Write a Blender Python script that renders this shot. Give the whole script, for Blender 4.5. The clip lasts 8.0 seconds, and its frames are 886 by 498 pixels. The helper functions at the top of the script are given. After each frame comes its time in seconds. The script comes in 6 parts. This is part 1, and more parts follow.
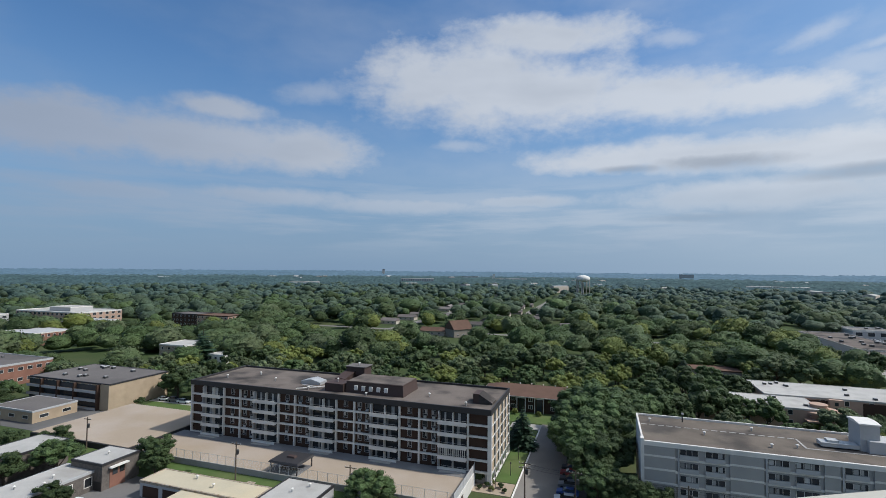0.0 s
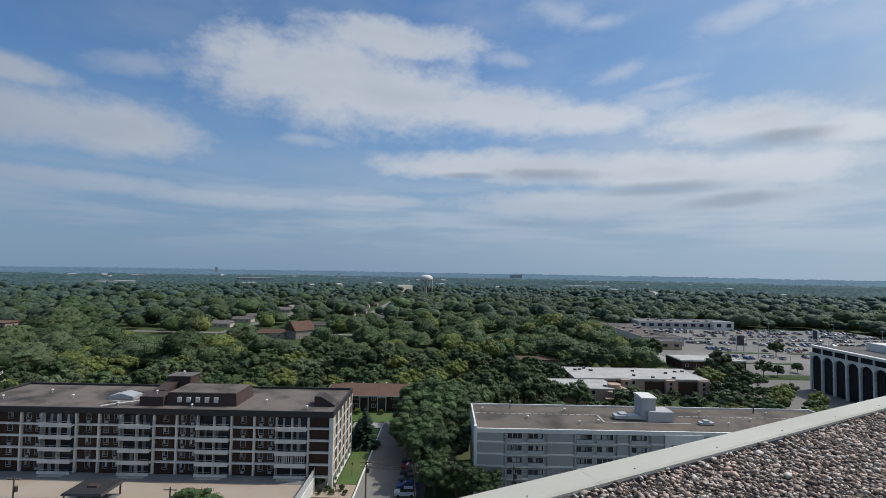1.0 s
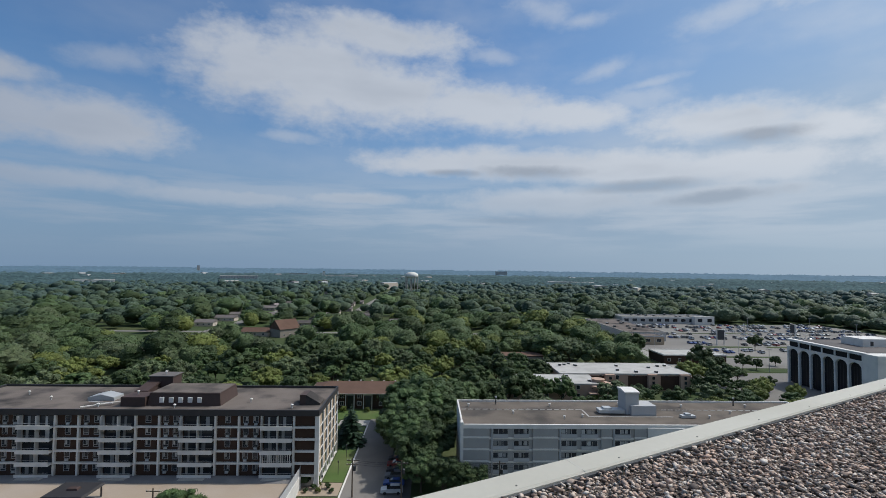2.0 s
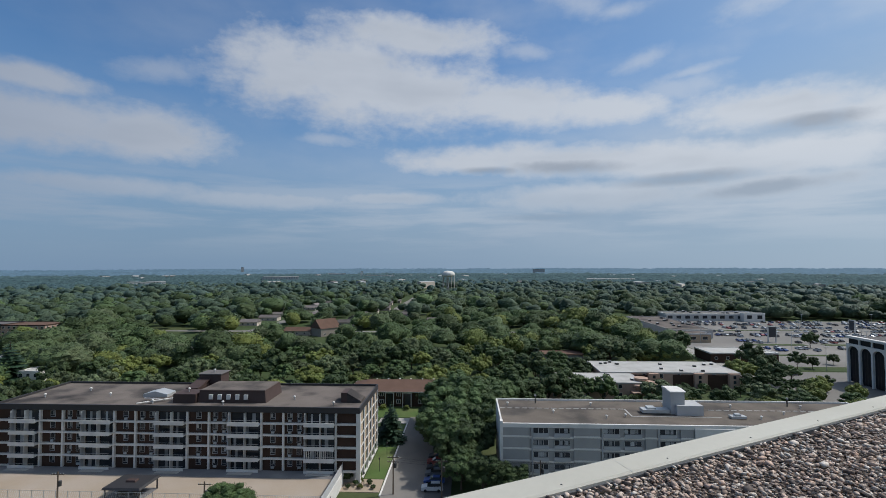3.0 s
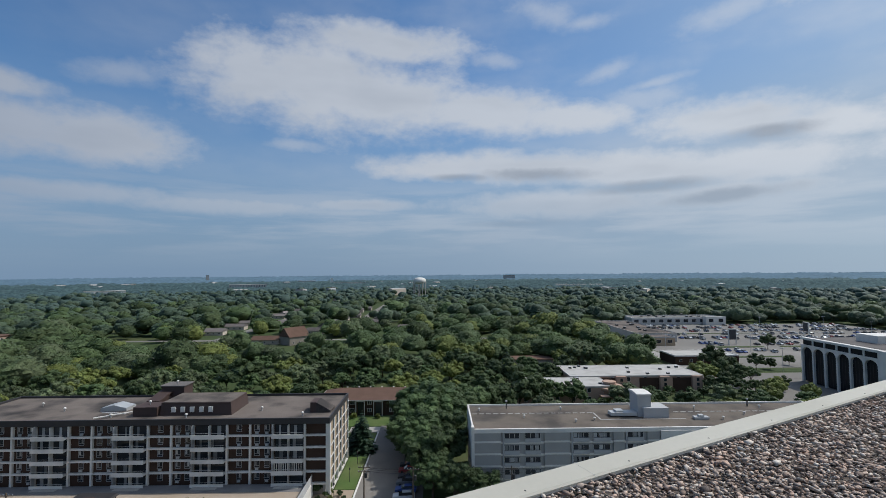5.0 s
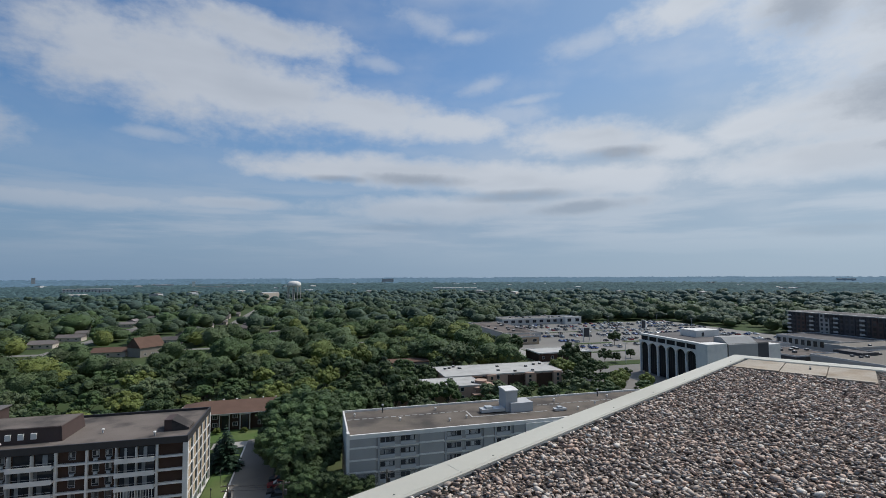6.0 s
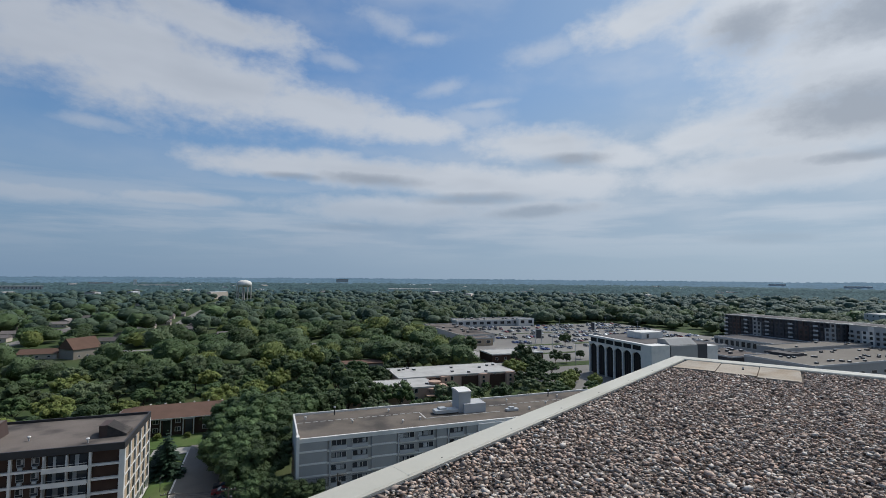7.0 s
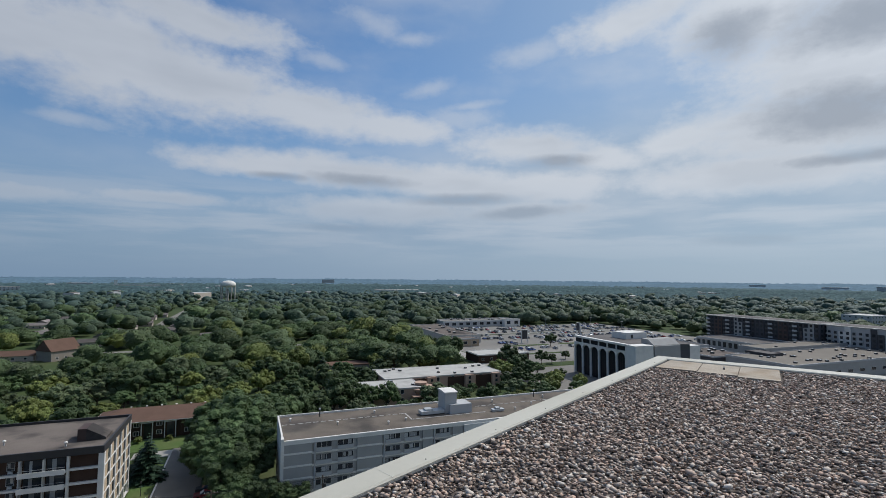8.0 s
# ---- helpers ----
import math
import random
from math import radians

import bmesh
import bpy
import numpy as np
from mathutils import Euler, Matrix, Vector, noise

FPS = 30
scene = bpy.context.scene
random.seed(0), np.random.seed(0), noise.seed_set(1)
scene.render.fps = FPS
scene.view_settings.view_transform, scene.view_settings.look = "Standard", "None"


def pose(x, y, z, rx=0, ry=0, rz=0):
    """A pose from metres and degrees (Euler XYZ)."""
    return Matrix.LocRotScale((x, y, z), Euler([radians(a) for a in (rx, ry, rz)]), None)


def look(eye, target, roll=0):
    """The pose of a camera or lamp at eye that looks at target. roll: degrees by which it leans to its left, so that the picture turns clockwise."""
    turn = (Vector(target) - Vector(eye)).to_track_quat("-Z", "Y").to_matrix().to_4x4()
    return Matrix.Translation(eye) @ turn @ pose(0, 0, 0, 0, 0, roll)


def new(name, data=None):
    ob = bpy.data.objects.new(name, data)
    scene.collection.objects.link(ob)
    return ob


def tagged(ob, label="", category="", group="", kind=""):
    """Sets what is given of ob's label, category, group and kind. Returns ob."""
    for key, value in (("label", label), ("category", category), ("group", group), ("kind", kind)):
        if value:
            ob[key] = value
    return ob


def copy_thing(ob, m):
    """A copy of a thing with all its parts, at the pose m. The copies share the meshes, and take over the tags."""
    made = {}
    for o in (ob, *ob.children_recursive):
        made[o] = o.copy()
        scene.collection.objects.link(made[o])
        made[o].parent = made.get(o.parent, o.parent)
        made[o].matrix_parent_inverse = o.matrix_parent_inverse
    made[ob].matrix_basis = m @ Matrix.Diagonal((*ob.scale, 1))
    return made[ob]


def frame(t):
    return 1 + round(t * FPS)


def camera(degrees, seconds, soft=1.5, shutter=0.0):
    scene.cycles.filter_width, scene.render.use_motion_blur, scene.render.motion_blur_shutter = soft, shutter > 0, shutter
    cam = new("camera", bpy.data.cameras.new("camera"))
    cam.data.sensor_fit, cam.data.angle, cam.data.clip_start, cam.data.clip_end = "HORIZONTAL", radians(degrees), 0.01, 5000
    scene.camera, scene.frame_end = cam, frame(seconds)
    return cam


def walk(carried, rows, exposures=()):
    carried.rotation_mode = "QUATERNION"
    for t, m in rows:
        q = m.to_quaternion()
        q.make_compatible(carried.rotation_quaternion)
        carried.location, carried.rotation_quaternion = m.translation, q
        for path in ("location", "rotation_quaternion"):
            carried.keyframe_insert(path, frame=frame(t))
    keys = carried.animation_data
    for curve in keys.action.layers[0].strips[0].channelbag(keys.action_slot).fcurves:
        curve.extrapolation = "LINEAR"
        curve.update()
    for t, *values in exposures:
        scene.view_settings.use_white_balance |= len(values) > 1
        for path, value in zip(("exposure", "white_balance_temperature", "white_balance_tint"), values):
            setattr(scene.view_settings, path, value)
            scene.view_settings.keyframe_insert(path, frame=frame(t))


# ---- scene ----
# ---- camera and its walk ----
EYE = 47.0
cam = camera(85.0, 8.0, 0.65)
ROWS = [  # seconds, x, y, yaw, pitch, roll
    (0.0, 0.10, 0.07, 0.00, 2.44, -0.52), (0.5, 0.10, 0.07, -11.09, 2.72, -0.87), (1.0, 0.09, 0.07, -18.11, 2.60, -0.98),
    (1.2, 0.08, 0.06, -20.05, 2.53, -0.92), (2.3, 0.01, 0.00, -19.40, 2.08, -0.33), (2.5, 0.0, 0.0, -18.03, 2.05, -0.24),
    (3.0, 0.0, 0.0, -15.52, 2.09, 0.14), (3.5, 0.0, 0.0, -14.45, 2.18, 0.50), (4.0, 0.0, 0.0, -13.60, 2.33, 0.42),
    (4.2, 0.01, 0.0, -13.55, 2.45, 0.40), (5.3, 0.07, 0.0, -23.00, 2.98, 0.48), (5.5, 0.08, 0.0, -26.07, 3.05, 0.46),
    (6.0, 0.10, 0.0, -33.22, 3.17, 0.29), (6.5, 0.13, 0.0, -36.98, 3.25, -0.05), (7.0, 0.14, 0.0, -38.43, 3.33, -0.45),
    (7.5, 0.15, 0.0, -39.66, 3.38, -0.56), (8.0, 0.16, 0.0, -40.03, 3.43, -0.52)]
walk(cam, [(t, pose(x, y, EYE, 90 + p, r, w)) for t, x, y, w, p, r in ROWS], [(0.0, 0.05, 6250, 10), (1.0, -0.10, 6250, 10), (2.5, -0.11, 6250, 10), (5.5, -0.14, 6250, 10), (8.0, -0.17, 6250, 10)])

# ---- sky, clouds and sun ----
SUN_EL, SUN_AZ = 50.0, 89.0  # degrees; azimuth clockwise from +y
sun = new("sun", bpy.data.lights.new("sun", "SUN"))
sun.data.energy, sun.data.angle, sun.data.color = 3.3, radians(0.6), (1.0, 0.95, 0.87)
sd = Vector((math.sin(radians(SUN_AZ)) * math.cos(radians(SUN_EL)), math.cos(radians(SUN_AZ)) * math.cos(radians(SUN_EL)), math.sin(radians(SUN_EL))))
sun.matrix_world = look(sd * 200, (0, 0, 0))

world = bpy.data.worlds.new("sky")
world.use_nodes = True
scene.world = world
wt = world.node_tree
wn, wl = wt.nodes, wt.links
wn.clear()


def wnode(kind, **sets):
    n = wn.new(kind)
    for k, v in sets.items():
        if k == "op":
            n.operation = v
        elif k == "vtype":
            n.vector_type = v
        elif k == "blend":
            n.blend_type = v
    return n


def wm(op, a, b=None, c=None):
    n = wnode("ShaderNodeMath", op=op)
    for i, v in enumerate((a, b, c)):
        if v is None:
            continue
        if isinstance(v, (int, float)):
            n.inputs[i].default_value = v
        else:
            wl.new(v, n.inputs[i])
    return n.outputs[0]


def wramp(v, lo, hi, smooth=True):
    n = wn.new("ShaderNodeMapRange")
    n.interpolation_type = "SMOOTHSTEP" if smooth else "LINEAR"
    n.inputs["From Min"].default_value, n.inputs["From Max"].default_value = lo, hi
    wl.new(v, n.inputs["Value"])
    return n.outputs["Result"]


def wmix(fac, a, b):
    n = wn.new("ShaderNodeMix")
    n.data_type = "RGBA"
    for s, v in ((n.inputs[0], fac), (n.inputs[6], a), (n.inputs[7], b)):
        if isinstance(v, tuple):
            s.default_value = (*v, 1)
        elif isinstance(v, (int, float)):
            s.default_value = v
        else:
            wl.new(v, s)
    return n.outputs[2]


sky = wn.new("ShaderNodeTexSky")
sky.sky_type = "NISHITA"
sky.sun_disc = False
sky.sun_elevation, sky.sun_rotation = radians(SUN_EL), radians(SUN_AZ)
sky.air_density, sky.dust_density, sky.ozone_density, sky.altitude = 1.0, 1.2, 1.2, 300
gain = wn.new("ShaderNodeVectorMath")
gain.operation = "SCALE"
gain.inputs["Scale"].default_value = 0.10
wl.new(sky.outputs[0], gain.inputs[0])
clear = wn.new("ShaderNodeVectorMath")
clear.operation = "MULTIPLY"
clear.inputs[1].default_value = (0.685, 0.985, 1.205)
wl.new(gain.outputs[0], clear.inputs[0])

tc = wn.new("ShaderNodeTexCoord")
sep = wn.new("ShaderNodeSeparateXYZ")
wl.new(tc.outputs["Generated"], sep.inputs[0])
az = wm("DEGREES", wm("ARCTAN2", sep.outputs[0], sep.outputs[1]))
el = wm("DEGREES", wm("ARCSINE", sep.outputs[2]))
flat = wn.new("ShaderNodeCombineXYZ")
wl.new(az, flat.inputs[0])
wl.new(el, flat.inputs[1])


def wnoise(sx, sy, detail, rough, off=0.0):
    mp = wn.new("ShaderNodeMapping")
    mp.inputs["Scale"].default_value = (sx, sy, 1)
    mp.inputs["Location"].default_value = (off, off * 0.7, off)
    wl.new(flat.outputs[0], mp.inputs[0])
    n = wn.new("ShaderNodeTexNoise")
    n.inputs["Scale"].default_value, n.inputs["Detail"].default_value, n.inputs["Roughness"].default_value = 1.0, detail, rough
    wl.new(mp.outputs[0], n.inputs["Vector"])
    return n.outputs["Fac"]


# banks of stratocumulus: azimuth, elevation, half width, half height, tilt (degrees)
WEST_BANKS = [(-39, 12.9, 10, 2.8, 0), (-27, 13.2, 11, 2.7, 0), (-16.5, 13.1, 7.5, 2.6, 0), (-25, 16.9, 4.6, 1.2, 0), (-34, 7.4, 6, 1.0, 0), (-20, 8.0, 10, 1.1, 0), (-4, 7.4, 11, 1.0, 0)]
MIDDLE_BANKS = [(-3, 21.4, 7.5, 4.2, 0), (5, 21.0, 10, 5.0, -3), (14, 20.0, 11, 4.1, -6), (24, 18.6, 11, 2.7, -6), (34, 17.4, 8, 1.7, -4), (13, 25.6, 10, 2.0, -3),
                (18, 12.3, 8, 1.6, 0), (29, 12.1, 12, 2.0, -2), (41, 11.2, 11, 2.1, -2), (9, 8.0, 7, 0.8, 0), (34, 7.8, 16, 1.8, 0)]
EAST_BANKS = [(50, 15.2, 10, 2.3, -4), (59, 13.6, 5, 1.6, -6), (52, 10.6, 10, 2.0, 0), (50, 7.8, 9, 1.3, 2), (62, 27.2, 8, 2.2, 8), (72, 25.5, 8, 5, 0), (84, 21, 16, 8, 0), (76, 14.5, 12, 3.4, 0), (66, 14.6, 6, 1.6, 10), (72, 10.6, 15, 2.2, 0)]
WISPS = [(-15, 19.6, 4.5, 1.3, 10), (1.6, 14.5, 3.5, 0.7, 0), (38, 21.6, 3.4, 0.9, 12), (43, 19.9, 3, 0.5, 6), (41.5, 18.2, 5, 1.5, 0), (30.5, 28.6, 4.5, 1.6, -18), (36, 26.8, 3, 0.8, 5), (50, 25.2, 5, 1.3, 10), (25, 24, 4, 1.0, -10)]
GREY_BASES = [(30, 11.3, 6.5, 0.9, -2), (21, 11.2, 4, 0.5, 0), (28, 5.7, 6.5, 0.5, 0), (53, 13.5, 4.5, 0.9, 0), (49.5, 7.7, 6.5, 0.8, 3), (80, 15.4, 8, 2.8, 0), (81, 11.2, 6, 0.7, 0), (72.5, 4.1, 4.5, 0.7, 0), (84, 23, 10, 3, 0), (42, 9.2, 7, 0.8, 2), (71, 24, 4, 2.5, 0)]


def banks(table, join):
    """Distance from a set of banks, 1 at their rims."""
    near_by = None
    for caz, cel, hw, hh_, tilt in table:
        mp = wn.new("ShaderNodeMapping")
        mp.vector_type = "TEXTURE"
        mp.inputs["Location"].default_value = (caz, cel, 0)
        mp.inputs["Rotation"].default_value = (0, 0, radians(tilt))
        mp.inputs["Scale"].default_value = (hw, hh_, 1)
        wl.new(flat.outputs[0], mp.inputs[0])
        ln = wn.new("ShaderNodeVectorMath")
        ln.operation = "LENGTH"
        wl.new(mp.outputs[0], ln.inputs[0])
        near_by = ln.outputs["Value"] if near_by is None else wm("SMOOTH_MIN", near_by, ln.outputs["Value"], join)
    return near_by


reach = banks(WEST_BANKS + MIDDLE_BANKS + EAST_BANKS, 0.25)
thin = banks(WISPS, 0.1)
grey = banks(GREY_BASES, 0.1)
wisp = wnoise(0.085, 0.155, 8, 0.55, 3.0)
broad = wnoise(0.035, 0.11, 4, 0.5, 9.0)
puff = wnoise(0.22, 0.36, 6, 0.6, 41.0)
curl = wnoise(0.6, 1.0, 6, 0.6, 57.0)
ragged = wm("ADD", wm("MULTIPLY", wm("SUBTRACT", 0.5, wisp), 0.9), wm("ADD", wm("MULTIPLY", wm("SUBTRACT", 0.5, puff), 1.1), wm("MULTIPLY", wm("SUBTRACT", 0.5, curl), 0.5)))
edge = wm("ADD", reach, ragged)
strands = wm("ADD", thin, wm("MULTIPLY", ragged, 1.5))
body = wm("MAXIMUM", wm("MULTIPLY", wm("MULTIPLY", wramp(edge, 1.42, 0.42), 0.93), wm("ADD", 0.5, wm("MULTIPLY", wramp(el, 5, 12), 0.5))), wm("MULTIPLY", wramp(strands, 1.5, 0.0), 0.48))
veil = wm("MULTIPLY", wramp(wm("ADD", wm("MULTIPLY", broad, 0.65), wm("MULTIPLY", wisp, 0.35)), 0.42, 0.72), wm("ADD", 0.24, wm("MULTIPLY", wramp(az, -10, 60), 0.36)))
high = wm("MULTIPLY", wramp(wnoise(0.05, 0.09, 6, 0.55, 21.0), 0.47, 0.66), wramp(el, 33, 46))
low = wm("MULTIPLY", wramp(wnoise(0.05, 0.42, 6, 0.55, 33.0), 0.38, 0.62), wm("MULTIPLY", wramp(el, 13, 7.0), 0.45))
cover = wm("MINIMUM", wm("MAXIMUM", wm("MAXIMUM", wm("MAXIMUM", body, high), veil), low), 0.96)
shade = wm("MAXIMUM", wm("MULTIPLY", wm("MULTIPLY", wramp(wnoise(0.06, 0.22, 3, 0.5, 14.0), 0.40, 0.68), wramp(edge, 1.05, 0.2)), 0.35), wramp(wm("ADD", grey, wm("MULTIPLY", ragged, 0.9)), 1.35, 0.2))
glow = wramp(az, -20, 95)
white = wmix(glow, wmix(wramp(az, -45, 5), (0.31, 0.36, 0.45), (0.53, 0.562, 0.612)), (0.73, 0.762, 0.80))
cloud = wmix(wm("MULTIPLY", shade, 0.7), white, (0.27, 0.31, 0.37))
haze = wmix(wm("MINIMUM", wm("ADD", wm("MULTIPLY", wramp(el, 24, 0.5), 0.92), wm("MULTIPLY", wramp(az, 10, 70), 0.55)), 0.94), clear.outputs[0], wmix(glow, (0.212, 0.310, 0.442), (0.42, 0.516, 0.612)))
# pale cloud overhead, out of view, mixed in to whiten the fill light
seen = wmix(wm("MAXIMUM", wm("MULTIPLY", cover, wramp(el, 0.2, 6.5)), wm("MULTIPLY", wramp(el, 31, 52), 0.35)), haze, cloud)
# brighter veil round the sun and overhead, above the view, added as fill light
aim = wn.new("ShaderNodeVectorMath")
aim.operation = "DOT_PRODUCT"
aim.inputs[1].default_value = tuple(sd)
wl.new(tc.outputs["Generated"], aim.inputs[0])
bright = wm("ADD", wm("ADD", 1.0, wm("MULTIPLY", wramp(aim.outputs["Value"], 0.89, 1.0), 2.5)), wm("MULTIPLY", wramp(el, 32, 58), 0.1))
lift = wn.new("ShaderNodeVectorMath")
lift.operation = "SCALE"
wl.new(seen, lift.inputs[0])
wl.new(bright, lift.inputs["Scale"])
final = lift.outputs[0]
bg = wn.new("ShaderNodeBackground")
wl.new(final, bg.inputs[0])
out = wn.new("ShaderNodeOutputWorld")
wl.new(bg.outputs[0], out.inputs[0])


# ---- materials ----
def material(name, colour, rough=0.8, spread=0.15, scale=1.0, fine=12.0, bump=0.2, metal=0.0, second=None, island=0.0, objrand=0.0, depth=0.02, spec=0.5):
    """A surface of two-scale mottling round a base colour; second: a stain colour with patches of its own; island: variation per loose piece."""
    m = bpy.data.materials.new(name)
    m.use_nodes = True
    t = m.node_tree
    n, l = t.nodes, t.links
    p = n["Principled BSDF"]
    p.inputs["Roughness"].default_value, p.inputs["Metallic"].default_value = rough, metal
    p.inputs["Specular IOR Level"].default_value = spec
    if rough >= 0.85:
        p.inputs["Specular IOR Level"].default_value = min(spec, 0.12)
    co = n.new("ShaderNodeTexCoord")

    def tex(s, d=4.0):
        x = n.new("ShaderNodeTexNoise")
        x.inputs["Scale"].default_value, x.inputs["Detail"].default_value = s, d
        l.new(co.outputs["Object"], x.inputs["Vector"])
        return x.outputs["Fac"]

    def mth(op, a, b):
        x = n.new("ShaderNodeMath")
        x.operation = op
        for i, v in enumerate((a, b)):
            if isinstance(v, (int, float)):
                x.inputs[i].default_value = v
            else:
                l.new(v, x.inputs[i])
        return x.outputs[0]
    big, small = tex(scale), tex(scale * fine, 3.0)
    v = mth("ADD", mth("MULTIPLY", mth("SUBTRACT", big, 0.5), 2.2 * spread), mth("MULTIPLY", mth("SUBTRACT", small, 0.5), 1.6 * spread))
    if island:
        g = n.new("ShaderNodeNewGeometry")
        v = mth("ADD", v, mth("MULTIPLY", mth("SUBTRACT", g.outputs["Random Per Island"], 0.5), island))
    if objrand:
        g = n.new("ShaderNodeObjectInfo")
        v = mth("ADD", v, mth("MULTIPLY", mth("SUBTRACT", g.outputs["Random"], 0.5), objrand))
    base = n.new("ShaderNodeRGB")
    base.outputs[0].default_value = (*colour, 1)
    cur = base.outputs[0]
    if second is not None:
        mx = n.new("ShaderNodeMix")
        mx.data_type = "RGBA"
        r = n.new("ShaderNodeMapRange")
        r.inputs["From Min"].default_value, r.inputs["From Max"].default_value = 0.47, 0.66
        l.new(tex(scale * 0.55, 6.0), r.inputs["Value"])
        l.new(r.outputs[0], mx.inputs[0])
        l.new(cur, mx.inputs[6])
        mx.inputs[7].default_value = (*second, 1)
        cur = mx.outputs[2]
    sc = n.new("ShaderNodeVectorMath")
    sc.operation = "SCALE"
    l.new(cur, sc.inputs[0])
    l.new(mth("MAXIMUM", mth("ADD", v, 1.0), 0.12), sc.inputs["Scale"])
    l.new(sc.outputs[0], p.inputs["Base Color"])
    if bump:
        b = n.new("ShaderNodeBump")
        b.inputs["Strength"].default_value, b.inputs["Distance"].default_value = bump, depth
        l.new(small, b.inputs["Height"])
        l.new(b.outputs[0], p.inputs["Normal"])
    return m


def leaf_material(name, colour, tint, island=0.4, objrand=0.35):
    m = material(name, colour, 0.6, 0.34, 0.10, 22.0, 1.0, second=tint, island=island, objrand=objrand, depth=0.55, spec=0.2)
    n, l = m.node_tree.nodes, m.node_tree.links
    p = n["Principled BSDF"]
    tr = n.new("ShaderNodeBsdfTranslucent")
    src = p.inputs["Base Color"].links[0].from_socket
    l.new(src, tr.inputs[0])
    mx = n.new("ShaderNodeMixShader")
    mx.inputs[0].default_value = 0.16
    l.new(p.outputs[0], mx.inputs[1])
    l.new(tr.outputs[0], mx.inputs[2])
    l.new(mx.outputs[0], n["Material Output"].inputs[0])
    return m


def glass_material(name, colour, rough=0.08):
    m = material(name, colour, rough, 0.3, 0.6, 4.0, 0.0, objrand=0.8, spec=0.35)
    return m


GRASS = material("grass", (0.050, 0.072, 0.026), 0.9, 0.25, 0.05, 30, 0.5, second=(0.075, 0.085, 0.036), depth=0.1)
LAWN = material("lawn", (0.080, 0.122, 0.036), 0.9, 0.2, 0.15, 30, 0.4, second=(0.11, 0.135, 0.05), depth=0.05)
ASPHALT = material("asphalt", (0.12, 0.115, 0.11), 0.9, 0.16, 0.08, 40, 0.3, second=(0.17, 0.16, 0.15))
LOT = material("lot_asphalt", (0.195, 0.18, 0.16), 0.9, 0.14, 0.03, 40, 0.2, second=(0.245, 0.225, 0.20))
DRIVE = material("drive_asphalt", (0.22, 0.20, 0.175), 0.9, 0.14, 0.12, 30, 0.25, second=(0.165, 0.152, 0.138))
CONCRETE = material("concrete", (0.36, 0.335, 0.30), 0.85, 0.12, 0.2, 20, 0.2, second=(0.29, 0.27, 0.24))
DECK = material("deck_topping", (0.355, 0.28, 0.205), 0.9, 0.09, 0.12, 25, 0.2, second=(0.385, 0.315, 0.25))
PAVING = material("grey_paving", (0.17, 0.165, 0.165), 0.9, 0.14, 0.3, 15, 0.2, second=(0.22, 0.21, 0.20))
BRICK = material("brown_brick", (0.066, 0.040, 0.029), 0.9, 0.22, 0.6, 14, 0.5, objrand=0.15)
TANBRICK = material("tan_brick", (0.42, 0.32, 0.22), 0.9, 0.13, 0.4, 18, 0.4, second=(0.35, 0.265, 0.18))
REDBRICK = material("red_brick", (0.25, 0.125, 0.09), 0.9, 0.2, 0.5, 16, 0.4)
GREYSTONE = material("grey_stone", (0.14, 0.12, 0.105), 0.9, 0.45, 1.2, 5, 0.6)
PINK = material("pink_stucco", (0.44, 0.30, 0.225), 0.9, 0.12, 0.4, 15, 0.3)
WHITE = material("white_concrete", (0.69, 0.65, 0.59), 0.8, 0.08, 0.5, 14, 0.2, second=(0.60, 0.57, 0.52))
FASCIA = material("dark_fascia", (0.030, 0.027, 0.027), 0.6, 0.2, 0.4, 12, 0.15)
ROOFTAN = material("tan_gravel_roof", (0.20, 0.175, 0.145), 0.95, 0.15, 0.06, 25, 0.3, second=(0.21, 0.185, 0.155))
BROWNMETAL = material("brown_cladding", (0.06, 0.035, 0.028), 0.7, 0.2, 0.8, 10, 0.2)
ROOFGREY = material("weathered_roof", (0.160, 0.132, 0.112), 0.95, 0.28, 0.22, 25, 0.4, second=(0.052, 0.046, 0.043))
ROOFDARK = material("dark_roof", (0.15, 0.135, 0.125), 0.95, 0.22, 0.10, 25, 0.4, second=(0.105, 0.095, 0.09))
ROOFWHITE = material("white_membrane", (0.43, 0.405, 0.365), 0.75, 0.14, 0.3, 15, 0.15, second=(0.34, 0.315, 0.28))
ROOFYELLOW = material("cream_roof", (0.50, 0.43, 0.30), 0.8, 0.1, 0.25, 12, 0.2, second=(0.55, 0.455, 0.30))
ROOFBROWN = material("brown_shingles", (0.135, 0.082, 0.06), 0.95, 0.2, 0.3, 20, 0.4, objrand=0.3)
ROOFHOUSE = material("house_shingles", (0.15, 0.13, 0.12), 0.95, 0.2, 0.3, 20, 0.4, objrand=0.9)
HOUSEWALL = material("house_siding", (0.42, 0.36, 0.30), 0.85, 0.12, 0.3, 15, 0.2, objrand=0.7)
GREYPANEL = material("grey_panel", (0.35, 0.335, 0.312), 0.85, 0.1, 0.4, 20, 0.25)
PALEPANEL = material("pale_panel", (0.42, 0.41, 0.40), 0.8, 0.1, 0.5, 15, 0.15)
DARKPANEL = material("charcoal_panel", (0.05, 0.048, 0.052), 0.7, 0.15, 0.4, 14, 0.15)
METAL = material("galvanised", (0.46, 0.46, 0.45), 0.55, 0.12, 0.8, 10, 0.1, metal=0.35)
DARKMETAL = material("dark_metal", (0.06, 0.06, 0.06), 0.5, 0.15, 1.0, 10, 0.1, metal=0.5)
